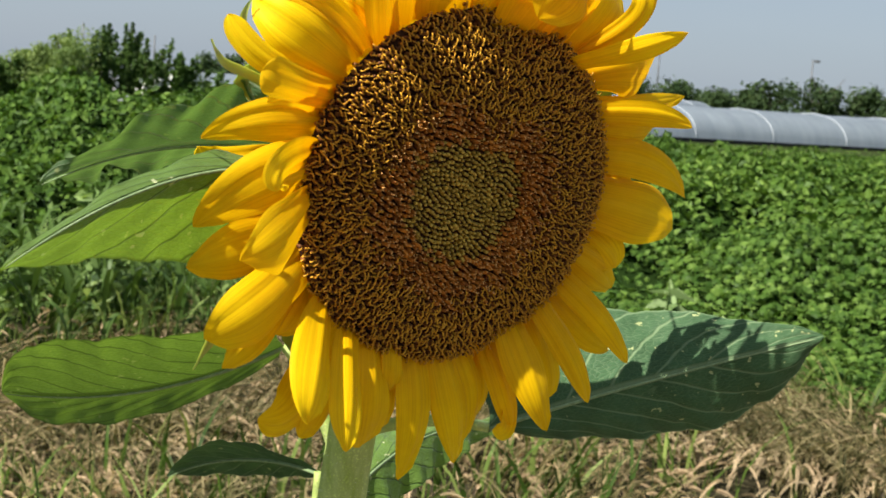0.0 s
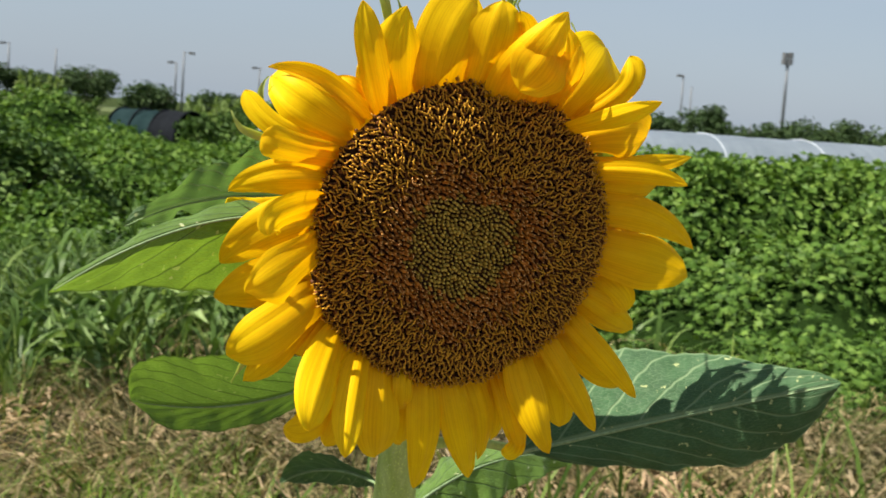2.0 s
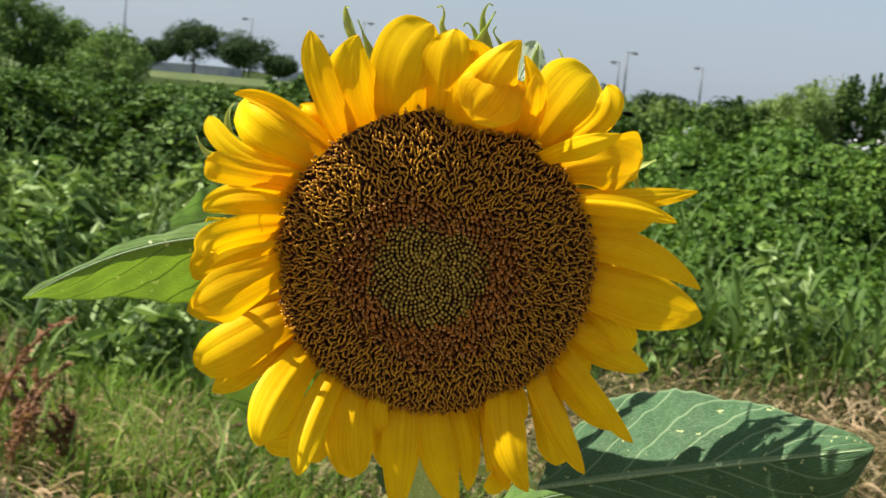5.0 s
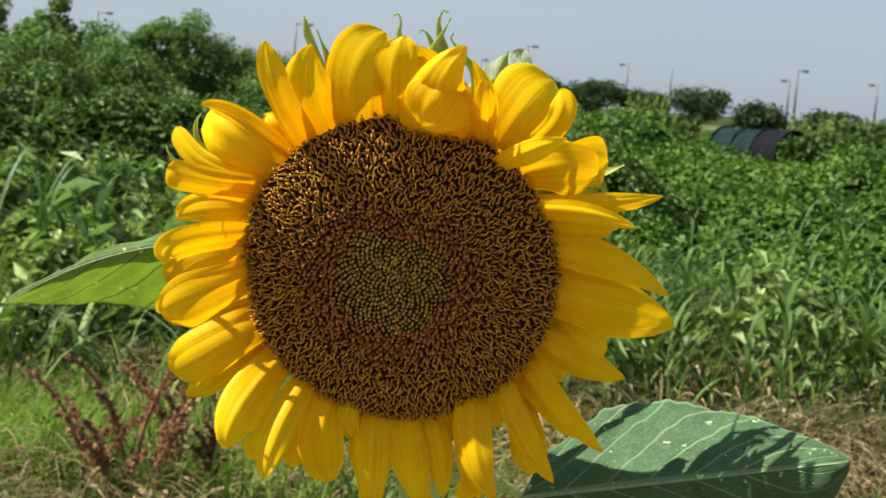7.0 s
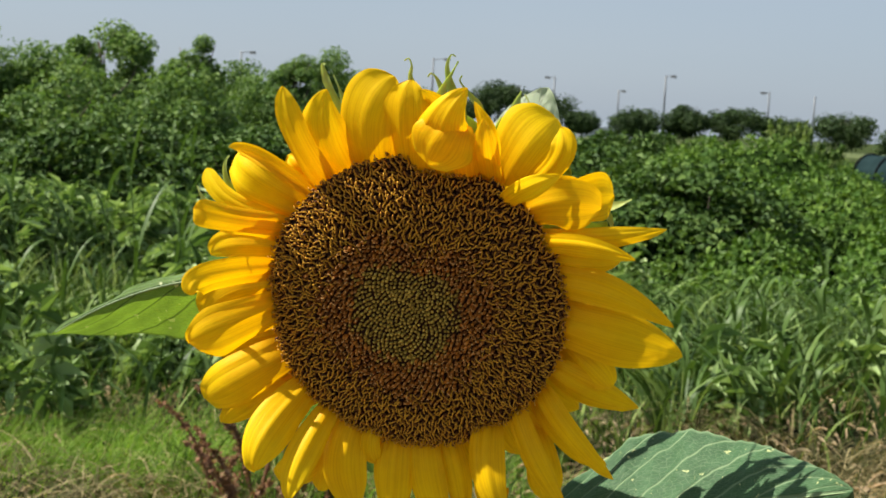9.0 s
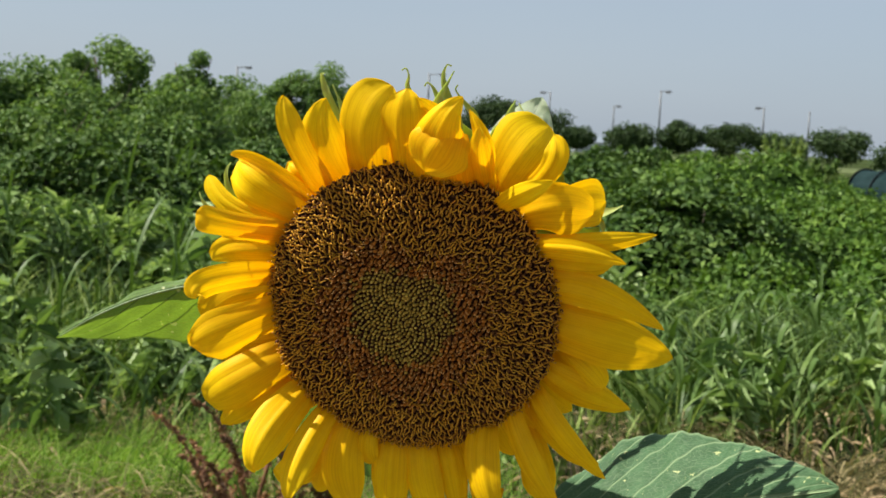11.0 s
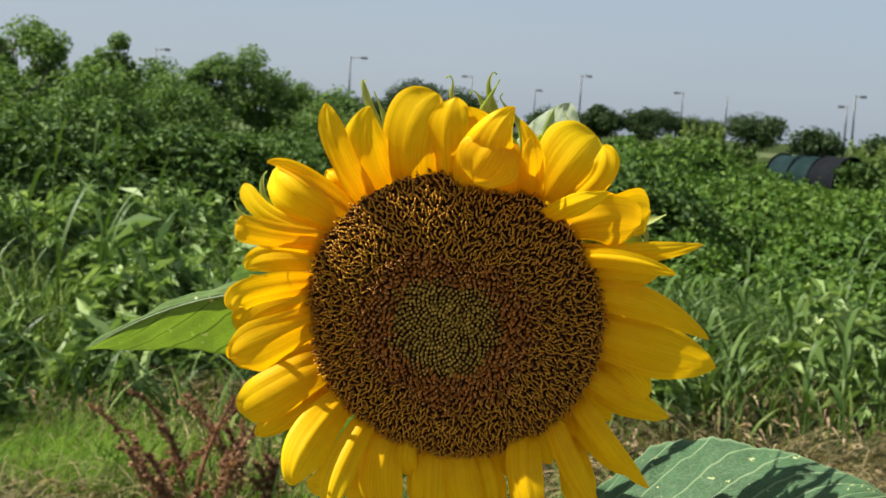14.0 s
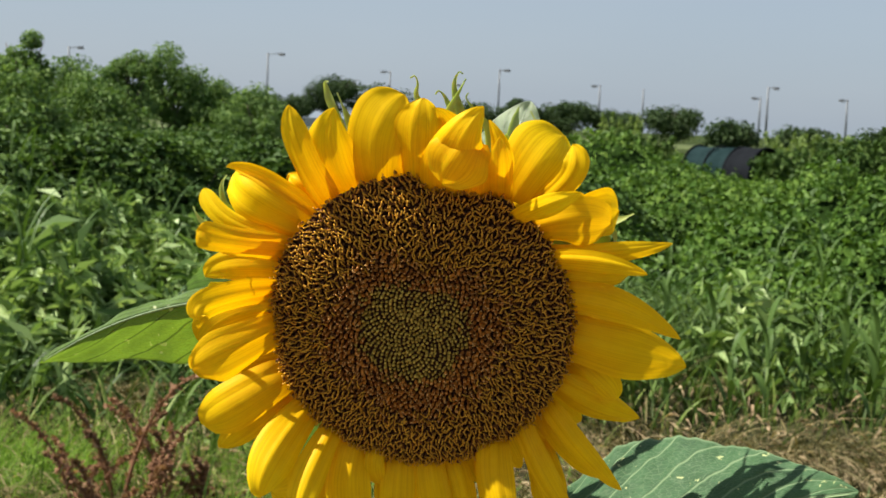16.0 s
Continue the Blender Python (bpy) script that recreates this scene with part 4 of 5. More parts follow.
def guard_rail():
    root = tagged(new("guard_rail"), "pale concrete guard rail along the road bank", "guard rail")
    x0, y0 = polar(-10.8, 60.0)
    root.location = (float(x0), float(y0), 0.0)
    az = np.linspace(-10.8, -8.0, 24)
    xs, ys = polar(az, 60.0)
    zt = np.interp(az, [-11, -8], [0.58, 0.50])
    for name, lo, hi in (("beam", 0.05, 0.42), ("lower_beam", -0.5, -0.18)):
        g = np.stack([np.stack([xs - x0, ys - y0 + o, zt + z], 1) for o, z in ((0, lo), (0, hi), (0.12, hi), (0.12, lo))], 1)
        part(name, mesh_data("rail_" + name, g, sheet_faces(len(az), 4, True), M_CONCRETE, smooth=False), root)
    for i in range(0, 24, 4):
        part("post", mesh_data("rail_post", *block(xs[i] - x0 - 0.08, xs[i] - x0 + 0.08, ys[i] - y0 + 0.13, ys[i] - y0 + 0.3, -0.5, zt[i] + 0.4, 0.02), M_CONCRETE, smooth=False), root)


guard_rail()


# ---- street lamps ----
def street_lamp(az, d, top, arm, seed, base=0.0):
    """A slender pole with a short arm and a flat lamp head."""
    root = tagged(new("street_lamp"), "slender grey street lamp with a short arm", "street lamp", "street lamps")
    x, y = polar(az, d)
    root.location = (float(x), float(y), base)
    h = top - base
    part("pole", mesh_data("lamp_pole", *tube([(0, 0, -0.2), (0, 0, h * 0.5), (0, 0, h)], [0.17, 0.15, 0.12], 8), M_POLE), root)
    if arm:
        side = 1 if arm > 0 else -1
        a = part("arm", mesh_data("lamp_arm", *tube([(0, 0, h - 0.25), (arm * 0.5, 0, h - 0.12), (arm, 0, h - 0.12)], [0.06, 0.055, 0.05], 6), M_POLE), root)
        part("lamp_head", mesh_data("lamp_head", *block(arm - 0.4, arm + 0.4, -0.2, 0.2, h - 0.36, h - 0.02, 0.08), M_LAMPHEAD, smooth=False), a)
    return root


LAMPS = [(-11.65, 190, 2.46, 1.1), (-7.33, 205, 1.93, -0.9), (-21.6, 180, 2.75, 2.0), (-0.30, 180, 2.10, 1.0), (-0.60, 190, 1.66, -0.8), (2.9, 200, 1.68, -0.8), (-5.48, 210, 1.83, 0.0),
         (30.4, 180, 2.11, 1.0), (32.9, 190, 2.45, -0.8), (39.2, 190, 2.37, 0.8), (-29.8, 180, 2.62, 1.7), (-16.35, 210, 2.2, -1.2), (-13.6, 220, 1.75, 0.8),
         (20.97, 190, 2.59, -0.6), (21.35, 190, 2.12, 0.0), (10.3, 190, 1.95, 0.0), (11.5, 200, 1.6, 0.0), (8.6, 190, 1.9, 0.0)]
for i, (az, d, el, arm) in enumerate(LAMPS):
    street_lamp(az, d, 1.5 + d * math.tan(radians(el)), arm, i)


def light_mast(az, d, el):
    """A floodlight mast: a pole with a cluster of lamp boxes at its top."""
    root = tagged(new("floodlight_mast"), "tall grey mast with a cluster of floodlights", "floodlight mast")
    x, y = polar(az, d)
    root.location = (float(x), float(y), 0)
    h = 1.5 + d * math.tan(radians(el))
    part("pole", mesh_data("mast_pole", *tube([(0, 0, -0.2), (0, 0, h * 0.6), (0, 0, h - 1.4)], [0.24, 0.20, 0.15], 8), M_POLE), root)
    part("bracket", mesh_data("mast_bracket", *tube([(0, 0, h - 1.9), (0, 0, h - 1.5)], [0.22, 0.22], 8), M_POLE), root)
    for k, (ox, oz) in enumerate([(-0.45, 0.0), (0.25, 0.0), (-0.40, 0.75), (0.28, 0.8)]):
        part("floodlight", mesh_data("floodlight", *block(ox - 0.33, ox + 0.33, -0.3, 0.3, h - 1.5 + oz, h - 0.8 + oz, 0.12), M_LAMPHEAD, smooth=False), root)
    return root


light_mast(25.2, 170, 3.75)


# ---- greenhouse tunnels ----
def greenhouse(x0, y0, x1, y1, width, height, label):
    """A film tunnel along a line: hoops under a slack plastic cover, with end walls."""
    root = tagged(new("greenhouse"), label, "greenhouse", "film greenhouses")
    root.location = (x0, y0, 0)
    way = np.array([x1 - x0, y1 - y0, 0.0])
    ln = np.linalg.norm(way)
    way /= ln
    side = np.array([-way[1], way[0], 0])
    ang = np.linspace(0, math.pi, 17)
    arch = side[None] * (np.cos(ang) * width * 0.5)[:, None] + np.array([0, 0, 1.0])[None] * (np.sin(ang) ** 0.8 * height)[:, None]
    n = int(ln / 0.75)
    s = np.linspace(0, ln, n)
    sag = 1 - 0.018 * (0.5 - 0.5 * np.cos(s / 1.5 * 2 * math.pi)) + 0.006 * np.sin(s * 0.9)
    g = way[None, None] * s[:, None, None] + arch[None] * sag[:, None, None]
    part("cover", mesh_data("greenhouse_cover", g, sheet_faces(n, 17), M_FILM), root, "translucent whitish plastic film cover")
    for k in np.arange(0, ln + 0.1, 4.6):
        p = way * k + arch * 1.012
        part("hoop", mesh_data("greenhouse_hoop", *tube(p, 0.030, 6), M_HOOP), root)
    for e in (0.0, ln):
        fan = np.stack([np.stack([arch[:, 0], arch[:, 1], arch[:, 2]], 1) * q for q in (1.0, 0.66, 0.33, 0.01)], 1) + way * (e + (0.02 if e else -0.02))
        part("end_wall", mesh_data("greenhouse_end", fan, sheet_faces(17, 4), M_FILM), root, "plastic film end wall")
    for q in (-0.5, 0.5):
        skirt = np.stack([side * (q * width * 1.015) + way * e + np.array([0, 0, h]) for e in (0.0, ln) for h in (0.0, 0.16)]).reshape(2, 2, 3)
        part("skirt_board", mesh_data("greenhouse_skirt", np.concatenate([skirt, skirt[:, ::-1] + side * (0.03 * np.sign(q))], 1), sheet_faces(2, 4), M_NETBLACK, smooth=False), root, "dark board along the foot")
    return root


gx0, gy0 = 12.4, 53.0
gx1, gy1 = 62.0, 55.0
greenhouse(float(gx0), float(gy0), float(gx1), float(gy1), 5.6, 1.65, "long low greenhouse tunnel of translucent plastic film")
gx0, gy0 = polar(31.6, 78.0)
gx1, gy1 = polar(34.6, 90.0)
greenhouse(float(gx0), float(gy0), float(gx1), float(gy1), 3.6, 2.05, "smaller film greenhouse tunnel seen end on")


def net_tunnel():
    """A short round tunnel draped in dark shade net, open at one end, with a pale drum by its mouth."""
    root = tagged(new("net_covered_tunnel"), "round tunnel draped in dark green and black shade net", "net tunnel")
    x, y = polar(-1.3, 43.0)
    root.location = (float(x), float(y), 0.26)
    root.rotation_euler = (0, 0, radians(-38))
    ang = np.linspace(-0.35, math.pi + 0.35, 19)
    r = 0.86
    def skin(xa, xb, mat, name, rr, label):
        xs = np.linspace(xa, xb, 12)
        wob = 1 + 0.035 * np.sin(xs * 9)[:, None] * np.sin(ang * 3 + 1)[None]
        g = np.stack([np.broadcast_to(xs[:, None], wob.shape), -np.cos(ang)[None] * rr * wob, np.sin(ang)[None] * rr * wob], -1)
        inner = g * np.array([1, 0.96, 0.96])
        v = np.concatenate([g.reshape(-1, 3), inner.reshape(-1, 3)])
        f = np.concatenate([sheet_faces(12, 19), sheet_faces(12, 19) + 12 * 19])
        part(name, mesh_data(name, v, f, mat), root, label)
    skin(-1.5, 0.25, M_NETGREEN, "green_net", r, "faded green shade net")
    skin(0.2, 1.25, M_NETBLACK, "black_net", r * 1.04, "black shade net")
    for k in (-1.5, -0.6, 0.25, 1.26):
        p = np.stack([np.full_like(ang, k), -np.cos(ang) * r * 1.05, np.sin(ang) * r * 1.05], 1)
        part("hoop", mesh_data("tunnel_hoop", *tube(p, 0.03, 6), M_NETBLACK), root)
    back = np.stack([np.stack([np.full_like(ang, -1.5), -np.cos(ang) * r * q, np.sin(ang) * r * q], 1) for q in (1.0, 0.5, 0.02)], 1)
    part("end_cloth", mesh_data("tunnel_end", back, sheet_faces(19, 3), M_NETGREEN), root)
    front = back * np.array([0, 1, 1]) + np.array([0.8, 0, 0])
    part("inner_cloth", mesh_data("tunnel_inner", front, sheet_faces(19, 3), M_NETBLACK), root)


net_tunnel()


def white_bundle(az, d, w, h, seed, label):
    """A heap under white sheeting, with slack folds."""
    r = np.random.default_rng(seed)
    x, y = polar(az, d)
    root = tagged(new("sheeted_heap"), label, "covered heap", "heaps under white sheeting")
    root.location = (float(x), float(y), 0.0)
    a, b = np.linspace(0, 2 * math.pi, 28, endpoint=False), np.linspace(0.02, 1, 9)
    rr = 1 + 0.22 * np.sin(a * 2 + r.uniform(0, 6)) + 0.14 * np.sin(a * 5 + r.uniform(0, 6)) + 0.08 * np.sin(a * 9 + r.uniform(0, 6))
    g = np.stack([np.cos(a)[None] * rr[None] * b[:, None] * w / 2, np.sin(a)[None] * b[:, None] * rr[None] * w * 0.35, np.broadcast_to(h * np.sqrt(np.clip(1 - b ** 2.6, 0, 1))[:, None], (9, 28)) * (1 + (0.25 * np.sin(a * 2 + r.uniform(0, 6)) + 0.16 * np.sin(a * 5 + r.uniform(0, 6)))[None] * b[:, None])], -1)
    part("sheet", mesh_data("heap_sheet", g, sheet_faces(9, 28, True), M_WHITE), root)


for i, (az, d, w, h) in enumerate([(1.0, 44, 1.5, 0.55), (4.5, 34, 0.8, 0.60), (6.3, 31, 0.6, 0.45), (3.0, 40, 1.4, 0.85), (8.5, 31, 0.7, 0.50), (10.2, 32, 0.6, 0.85), (9.2, 32, 0.4, 0.80), (6.9, 33, 0.5, 0.85), (10.7, 33, 0.5, 0.70), (7.6, 30, 0.5, 0.35), (5.3, 32, 0.5, 0.60)]):
    white_bundle(az, d, w, h, 40 + i, "low heap under pale white sheeting among the shrubs")


def far_shed(az, d, w, h):
    """A pale shed far off behind the bank, seen under the tree crowns."""
    root = tagged(new("pale_shed"), "pale white shed with a shallow roof beyond the trees", "shed", "sheds beyond the bank")
    x, y = polar(az, d)
    root.location = (float(x), float(y), 0.0)
    part("wall", mesh_data("shed_wall", *block(-w / 2, w / 2, 0, 6, 0, h, 0.05), M_WHITE, smooth=False), root)
    v = np.array([(-w / 2 - 0.3, -0.4, h + 0.01), (w / 2 + 0.3, -0.4, h + 0.01), (w / 2 + 0.3, 3, h + 0.9), (-w / 2 - 0.3, 3, h + 0.9), (w / 2 + 0.3, 6.4, h + 0.01), (-w / 2 - 0.3, 6.4, h + 0.01)])
    part("roof", mesh_data("shed_roof", v, np.array([(0, 1, 2, 3), (3, 2, 4, 5)]), M_FILM, smooth=False), root)


far_shed(-13.9, 175, 9.0, 1.9)
far_shed(-19.3, 172, 13.0, 1.7)

# ---- the sunflower ----
HEAD_C = np.array([0.0041, 0.0066, 1.4027])
HEAD_U = np.array([0.9821, 0.1883, 0.0])
HEAD_N = np.array([0.1849, -0.9643, -0.1896])
HEAD_V = np.cross(HEAD_N, HEAD_U)
FOOT = np.array([-0.015, 0.150, 0.0])
sunflower = tagged(new("sunflower"), "tall blooming sunflower with yellow petals and a brown disc", "sunflower")
sunflower.location = tuple(FOOT)


def head(p):
    """Millimetres in the head's own frame (across, up, outward) to the plant's frame."""
    p = np.asarray(p, float) * 0.001
    return HEAD_C + p[..., 0:1] * HEAD_U + p[..., 1:2] * HEAD_V + p[..., 2:3] * HEAD_N - FOOT


def disc_top(r):
    """Height of the disc's face over its rim plane, by radius, in millimetres."""
    return np.interp(r, [0, 20, 45, 62, 72, 78, 84], [5.0, 5.5, 5.0, 3.4, 1.2, -1.2, -5.0])


def build_disc():
    rad = np.array([0.01, 10, 20, 30, 40, 50, 60, 68, 74, 79, 81, 76, 70, 62, 50, 32, 20, 12])
    hgt = np.array([*disc_top(rad[:11]) - 2.4, -9, -20, -30, -38, -46, -54, -60])
    ang = np.linspace(0, 2 * math.pi, 72, endpoint=False)
    g = np.stack([rad[:, None] * np.cos(ang) - 2.0, rad[:, None] * np.sin(ang) - 2.3, np.broadcast_to(hgt[:, None], (len(rad), 72))], -1)
    part("disc_bed", mesh_data("disc_bed", head(g[:11]), sheet_faces(11, 72, True), M_HEADBED), sunflower, "dark brown bed of the flower disc")
    part("receptacle", mesh_data("receptacle", head(g[10:]), sheet_faces(8, 72, True), M_STEM), sunflower, "pale green back of the flower head")
    # spiral arrangement of the florets
    total = 3650
    k = np.arange(total)
    a = k * math.pi * (3 - math.sqrt(5))
    r = 82.0 * ((k + 0.5) / total) ** 0.54 * (1 + 0.006 * rng.normal(size=total))
    x, y = r * np.cos(a) + rng.normal(0, 0.22, total), r * np.sin(a) + rng.normal(0, 0.22, total)
    z = disc_top(r)
    # the ring pattern is off centre and dips at its top like a heart
    cx, cy = x + 3.5, y + 1.5
    x, y = x - 2.0, y - 2.3
    rr, th = np.hypot(cx, cy), np.degrees(np.arctan2(cy, cx))
    notch = np.exp(-((th - 80) / 24.0) ** 2)
    inner = 29.5 - 5.0 * notch + 0.8 * np.sin(np.radians(th) * 3 + 0.5)
    outer = 48.5 - 16.0 * notch + 2.0 * np.sin(np.radians(th) * 4 + 1.0)
    jit = rng.normal(0, 4.2, total)
    bud, ring = rr < inner + jit * 0.55, (rr >= inner + jit * 0.55) & (rr < outer + jit)
    # closed buds in the middle: each a piece of its own, tall, with a rounded five-sided top
    seg = np.linspace(0, 2 * math.pi, 6, endpoint=False)
    rows = np.array([0.0, 0.62, 1.12, 1.34, 1.30, 1.05])
    lev = np.array([1.75, 1.60, 1.05, 0.1, -1.2, -3.0])
    star = 1 + 0.10 * np.cos(seg * 3)
    dome = np.stack([rows[:, None] * np.cos(seg) * star, rows[:, None] * np.sin(seg) * star, np.broadcast_to(lev[:, None], (6, 6))], -1).reshape(-1, 3) * 0.64
    face = sheet_faces(6, 6, True)
    axes = Matrix((HEAD_U, HEAD_V, HEAD_N)).transposed()
    me = mesh_data("floret_bud", dome * 0.001, face, M_BUD)
    ids = np.nonzero(bud)[0]
    for i in ids[:640]:
        ob = part("floret_bud", me, sunflower)
        s = 0.78 + 0.34 * rng.random()
        loc = head((x[i], y[i], z[i] + 0.35 * rng.normal()))
        ob.matrix_local = Matrix.Translation(loc) @ (axes @ Euler((rng.normal(0, 0.15), rng.normal(0, 0.15), rng.random() * 6)).to_matrix()).to_4x4() @ Matrix.Diagonal((s, s * rng.uniform(0.85, 1.15), s * (0.9 + 0.4 * rng.random()), 1))
    # the russet ring: crowded tubes that open into small lobes with pale tips
    tubes, tips = [], []
    level = np.array([0.05, 0.5, 0.42, 0.1])
    ball = np.stack([level[:, None] * np.cos(seg), level[:, None] * np.sin(seg), np.broadcast_to(np.array([0.9, 0.55, 0.0, -0.4])[:, None], (4, 6))], -1).reshape(-1, 3)
    bface = sheet_faces(4, 6, True)
    prof = np.array([0.68, 0.95, 0.80, 0.45])
    for i in np.nonzero(ring)[0]:
        h = rng.uniform(1.3, 2.7)
        lv = np.array([-1.5, 0.2, 0.75, 1.0]) * h
        t = np.stack([prof[:, None] * np.cos(seg), prof[:, None] * np.sin(seg), np.broadcast_to(lv[:, None], (4, 6))], -1).reshape(-1, 3)
        t[:, :2] += (np.clip(t[:, 2], 0, 9) * 0.26)[:, None] * rng.normal(0, 1, 2)[None]
        o = np.array((x[i], y[i], z[i]))
        tubes.append((head(t + o), sheet_faces(4, 6, True)))
        for _ in range(rng.integers(1, 4)):
            off = np.array([*rng.normal(0, 0.45, 2), rng.uniform(-0.2, 0.3)])
            tips.append((head(ball * rng.uniform(0.45, 0.80) + t[-6:].mean(0) + o + off), bface))
    tagged(part("ring_floret_mass", mesh_data("ring_floret_mass", *joined(*tubes), M_RINGTUBE), sunflower, "russet brown half-open florets"), kind="stuff")
    tagged(part("ring_tip_mass", mesh_data("ring_tip_mass", *joined(*tips), M_RINGTIP), sunflower, "pale orange floret tips"), kind="stuff")
    # open florets: a brown tube, and a mustard stigma whose two arms curl apart
    tubes, curls = [], []
    for i in np.nonzero(~bud & ~ring)[0]:
        o = np.array((x[i], y[i], z[i]))
        out = np.array((x[i], y[i], 0)) / max(r[i], 1.0)
        grow = rng.uniform(0.8, 1.3)
        t = np.stack([np.array([0.72, 1.0, 0.88, 0.45])[:, None] * np.cos(seg), np.array([0.72, 1.0, 0.88, 0.45])[:, None] * np.sin(seg), np.broadcast_to(np.array([-1.5, 0.4, 1.2, 1.1])[:, None] * grow, (4, 6))], -1).reshape(-1, 3)
        tubes.append((head(t + o), sheet_faces(4, 6, True)))
        spin = rng.normal(0, 0.6)
        way = out * math.cos(spin) + np.array([-out[1], out[0], 0]) * math.sin(spin)
        p0 = o + np.array([*rng.normal(0, 0.3, 2), 1.0 * grow])
        neck = p0 + np.array([*rng.normal(0, 0.25, 2), rng.uniform(0.5, 1.2)])
        for arm in range(2 if rng.random() < 0.85 else 1):
            lean = way * (1 if arm == 0 else -1)
            cross = np.array([-lean[1], lean[0], 0]) * rng.choice([-1, 1])
            ln, bend = rng.uniform(1.1, 2.0) * (1.15 if arm == 0 else 0.85), rng.uniform(0.1, 0.6)
            c = np.stack([p0, neck, neck + lean * ln * 0.45 + cross * bend * 0.5 + [0, 0, 0.35], neck + lean * ln * 0.85 + cross * bend * 0.9 + [0, 0, 0.1],
                          neck + lean * ln + cross * bend * 0.5 + [0, 0, rng.uniform(-0.7, -0.2)]])
            w = rng.uniform(0.31, 0.40)
            curls.append(tube(head(c), np.array([0.8, 0.85, 1.0, 1.1, 1.2]) * w * 0.001, 5))
    tagged(part("open_floret_mass", mesh_data("open_floret_mass", *joined(*tubes), M_TUBE), sunflower, "dark brown open florets"), kind="stuff")
    tagged(part("stigma_mass", mesh_data("stigma_mass", *joined(*curls), M_STIGMA), sunflower, "curling mustard-yellow stigmas"), kind="stuff")


build_disc()


def petal(foot, mid, tip, width, wide=0.5, base=0.7, point=2.0, cup=0.2, twist=0.0):
    """One ray petal, from its foot over the middle of its midline to its tip (across, up, outward, mm). width: at its broadest;
    wide: where that is; base: width at the foot; point: bluntness of the end; cup: how far its edges bend back (+) or forward (-);
    twist: degrees by which it turns along its length."""
    b, mid, t = (np.array(p, float) for p in (foot, mid, tip))
    r = np.random.default_rng(int(abs(b[0] * 13) + abs(b[1] * 7) + abs(t[0] * 5) + width * 11))
    n, m = 31, 17
    ctrl = 2 * mid - (b + t) / 2
    s = np.sin(np.linspace(0, 1, n) * math.pi / 2) ** 1.3
    s2 = s[:, None]
    c = (1 - s2) ** 2 * b + 2 * s2 * (1 - s2) * ctrl + s2 ** 2 * t
    tan = unit(2 * (1 - s2) * (ctrl - b) + 2 * s2 * (t - ctrl))
    sd = unit(np.cross(tan, [0, 0, 1.0]))
    up = np.cross(sd, tan)
    turn = radians(twist) * s + radians(r.uniform(-6, 6))
    sd, up = sd * np.cos(turn)[:, None] + up * np.sin(turn)[:, None], up * np.cos(turn)[:, None] - sd * np.sin(turn)[:, None]
    w = np.where(s < wide, base + (1 - base) * np.sin(np.clip(s / wide, 0, 1) * math.pi / 2), np.clip(1 - np.clip((s - wide) / (1 - wide), 0, 1) ** point, 0, 1) ** 0.72)
    w = w * (0.72 + 0.28 * np.clip(s / 0.10, 0, 1) ** 0.5)
    w = np.maximum(w, 0.012) * width * 0.5
    q = np.linspace(-1, 1, m)
    # the two halves differ a little
    skew = r.uniform(-0.07, 0.07)
    half = np.where(q < 0, 1 + skew, 1 - skew)[None] * (1 + 0.04 * np.sin(s2 * r.uniform(5, 10) + r.uniform(0, 6)) * np.abs(q)[None])
    ruffle = 0.40 * np.sin(s * r.uniform(5, 9) + r.uniform(0, 6)) * min(1, width / 18)
    ridge = r.uniform(-0.25, 0.25)
    pleat = 0.55 * np.cos((q - ridge) * math.pi * 2.2) + 0.20 * np.cos(q * math.pi * 5.2 + r.uniform(0, 6))
    belly = np.sin(np.clip(s * 1.0 + 0.12, 0, 1) * math.pi) ** 0.6
    lift = -cup * 0.62 * width * np.abs(q[None]) ** 2.2 * belly[:, None] + pleat[None] * np.clip(1.05 - s2, 0, 1) ** 0.45 * min(1.3, width / 16) + ruffle[:, None] * q[None] ** 3 * 1.5
    # the foot is folded into a narrow channel
    lift = lift + 0.12 * width * q[None] ** 2 * np.clip(1 - s2 / 0.18, 0, 1)
    g = c[:, None] + sd[:, None] * (w[:, None] * q[None] * half)[..., None] + up[:, None] * lift[..., None]
    uv = np.stack([np.broadcast_to(q[None] * 0.5 * width / 20 + r.uniform(0, 40), (n, m)), np.broadcast_to(s2, (n, m))], -1).reshape(-1, 2)
    return part("petal", mesh_data("petal", head(g), sheet_faces(n, m), M_PETAL, uv), sunflower)


# the crown of upper petals
petal((27.7, 73.4, -15), (15.8, 100.2, 3.7), (3.7, 116.6, 11.4), 12.9, 0.5, 0.78, 1.9, 0.2)
petal((-42.8, 66.9, -10), (-50.9, 91.2, -0.3), (-49, 112.3, -1.6), 26.9, 0.42, 0.93, 1.4, 0.25)
petal((-51.1, 58.6, -8), (-64.9, 87.7, 3.8), (-72, 113.1, 0.6), 15.3, 0.3, 0.93, 3.6, 0.35, twist=-12)
petal((-24.8, 68, -9), (-25.2, 99.2, 2.9), (-13.7, 119.9, -4.3), 36.8, 0.62, 0.63, 2.6, 0.3)
petal((-5.1, 69.6, -8), (-4.5, 99, 7.5), (-3.2, 120.4, 6), 26.5, 0.55, 0.68, 2.6, 0.32, twist=8)
petal((37.3, 63.7, -11), (37.3, 85.8, 12.9), (36, 103.8, 15.8), 13.5, 0.45, 0.88, 1.8, 0.3)
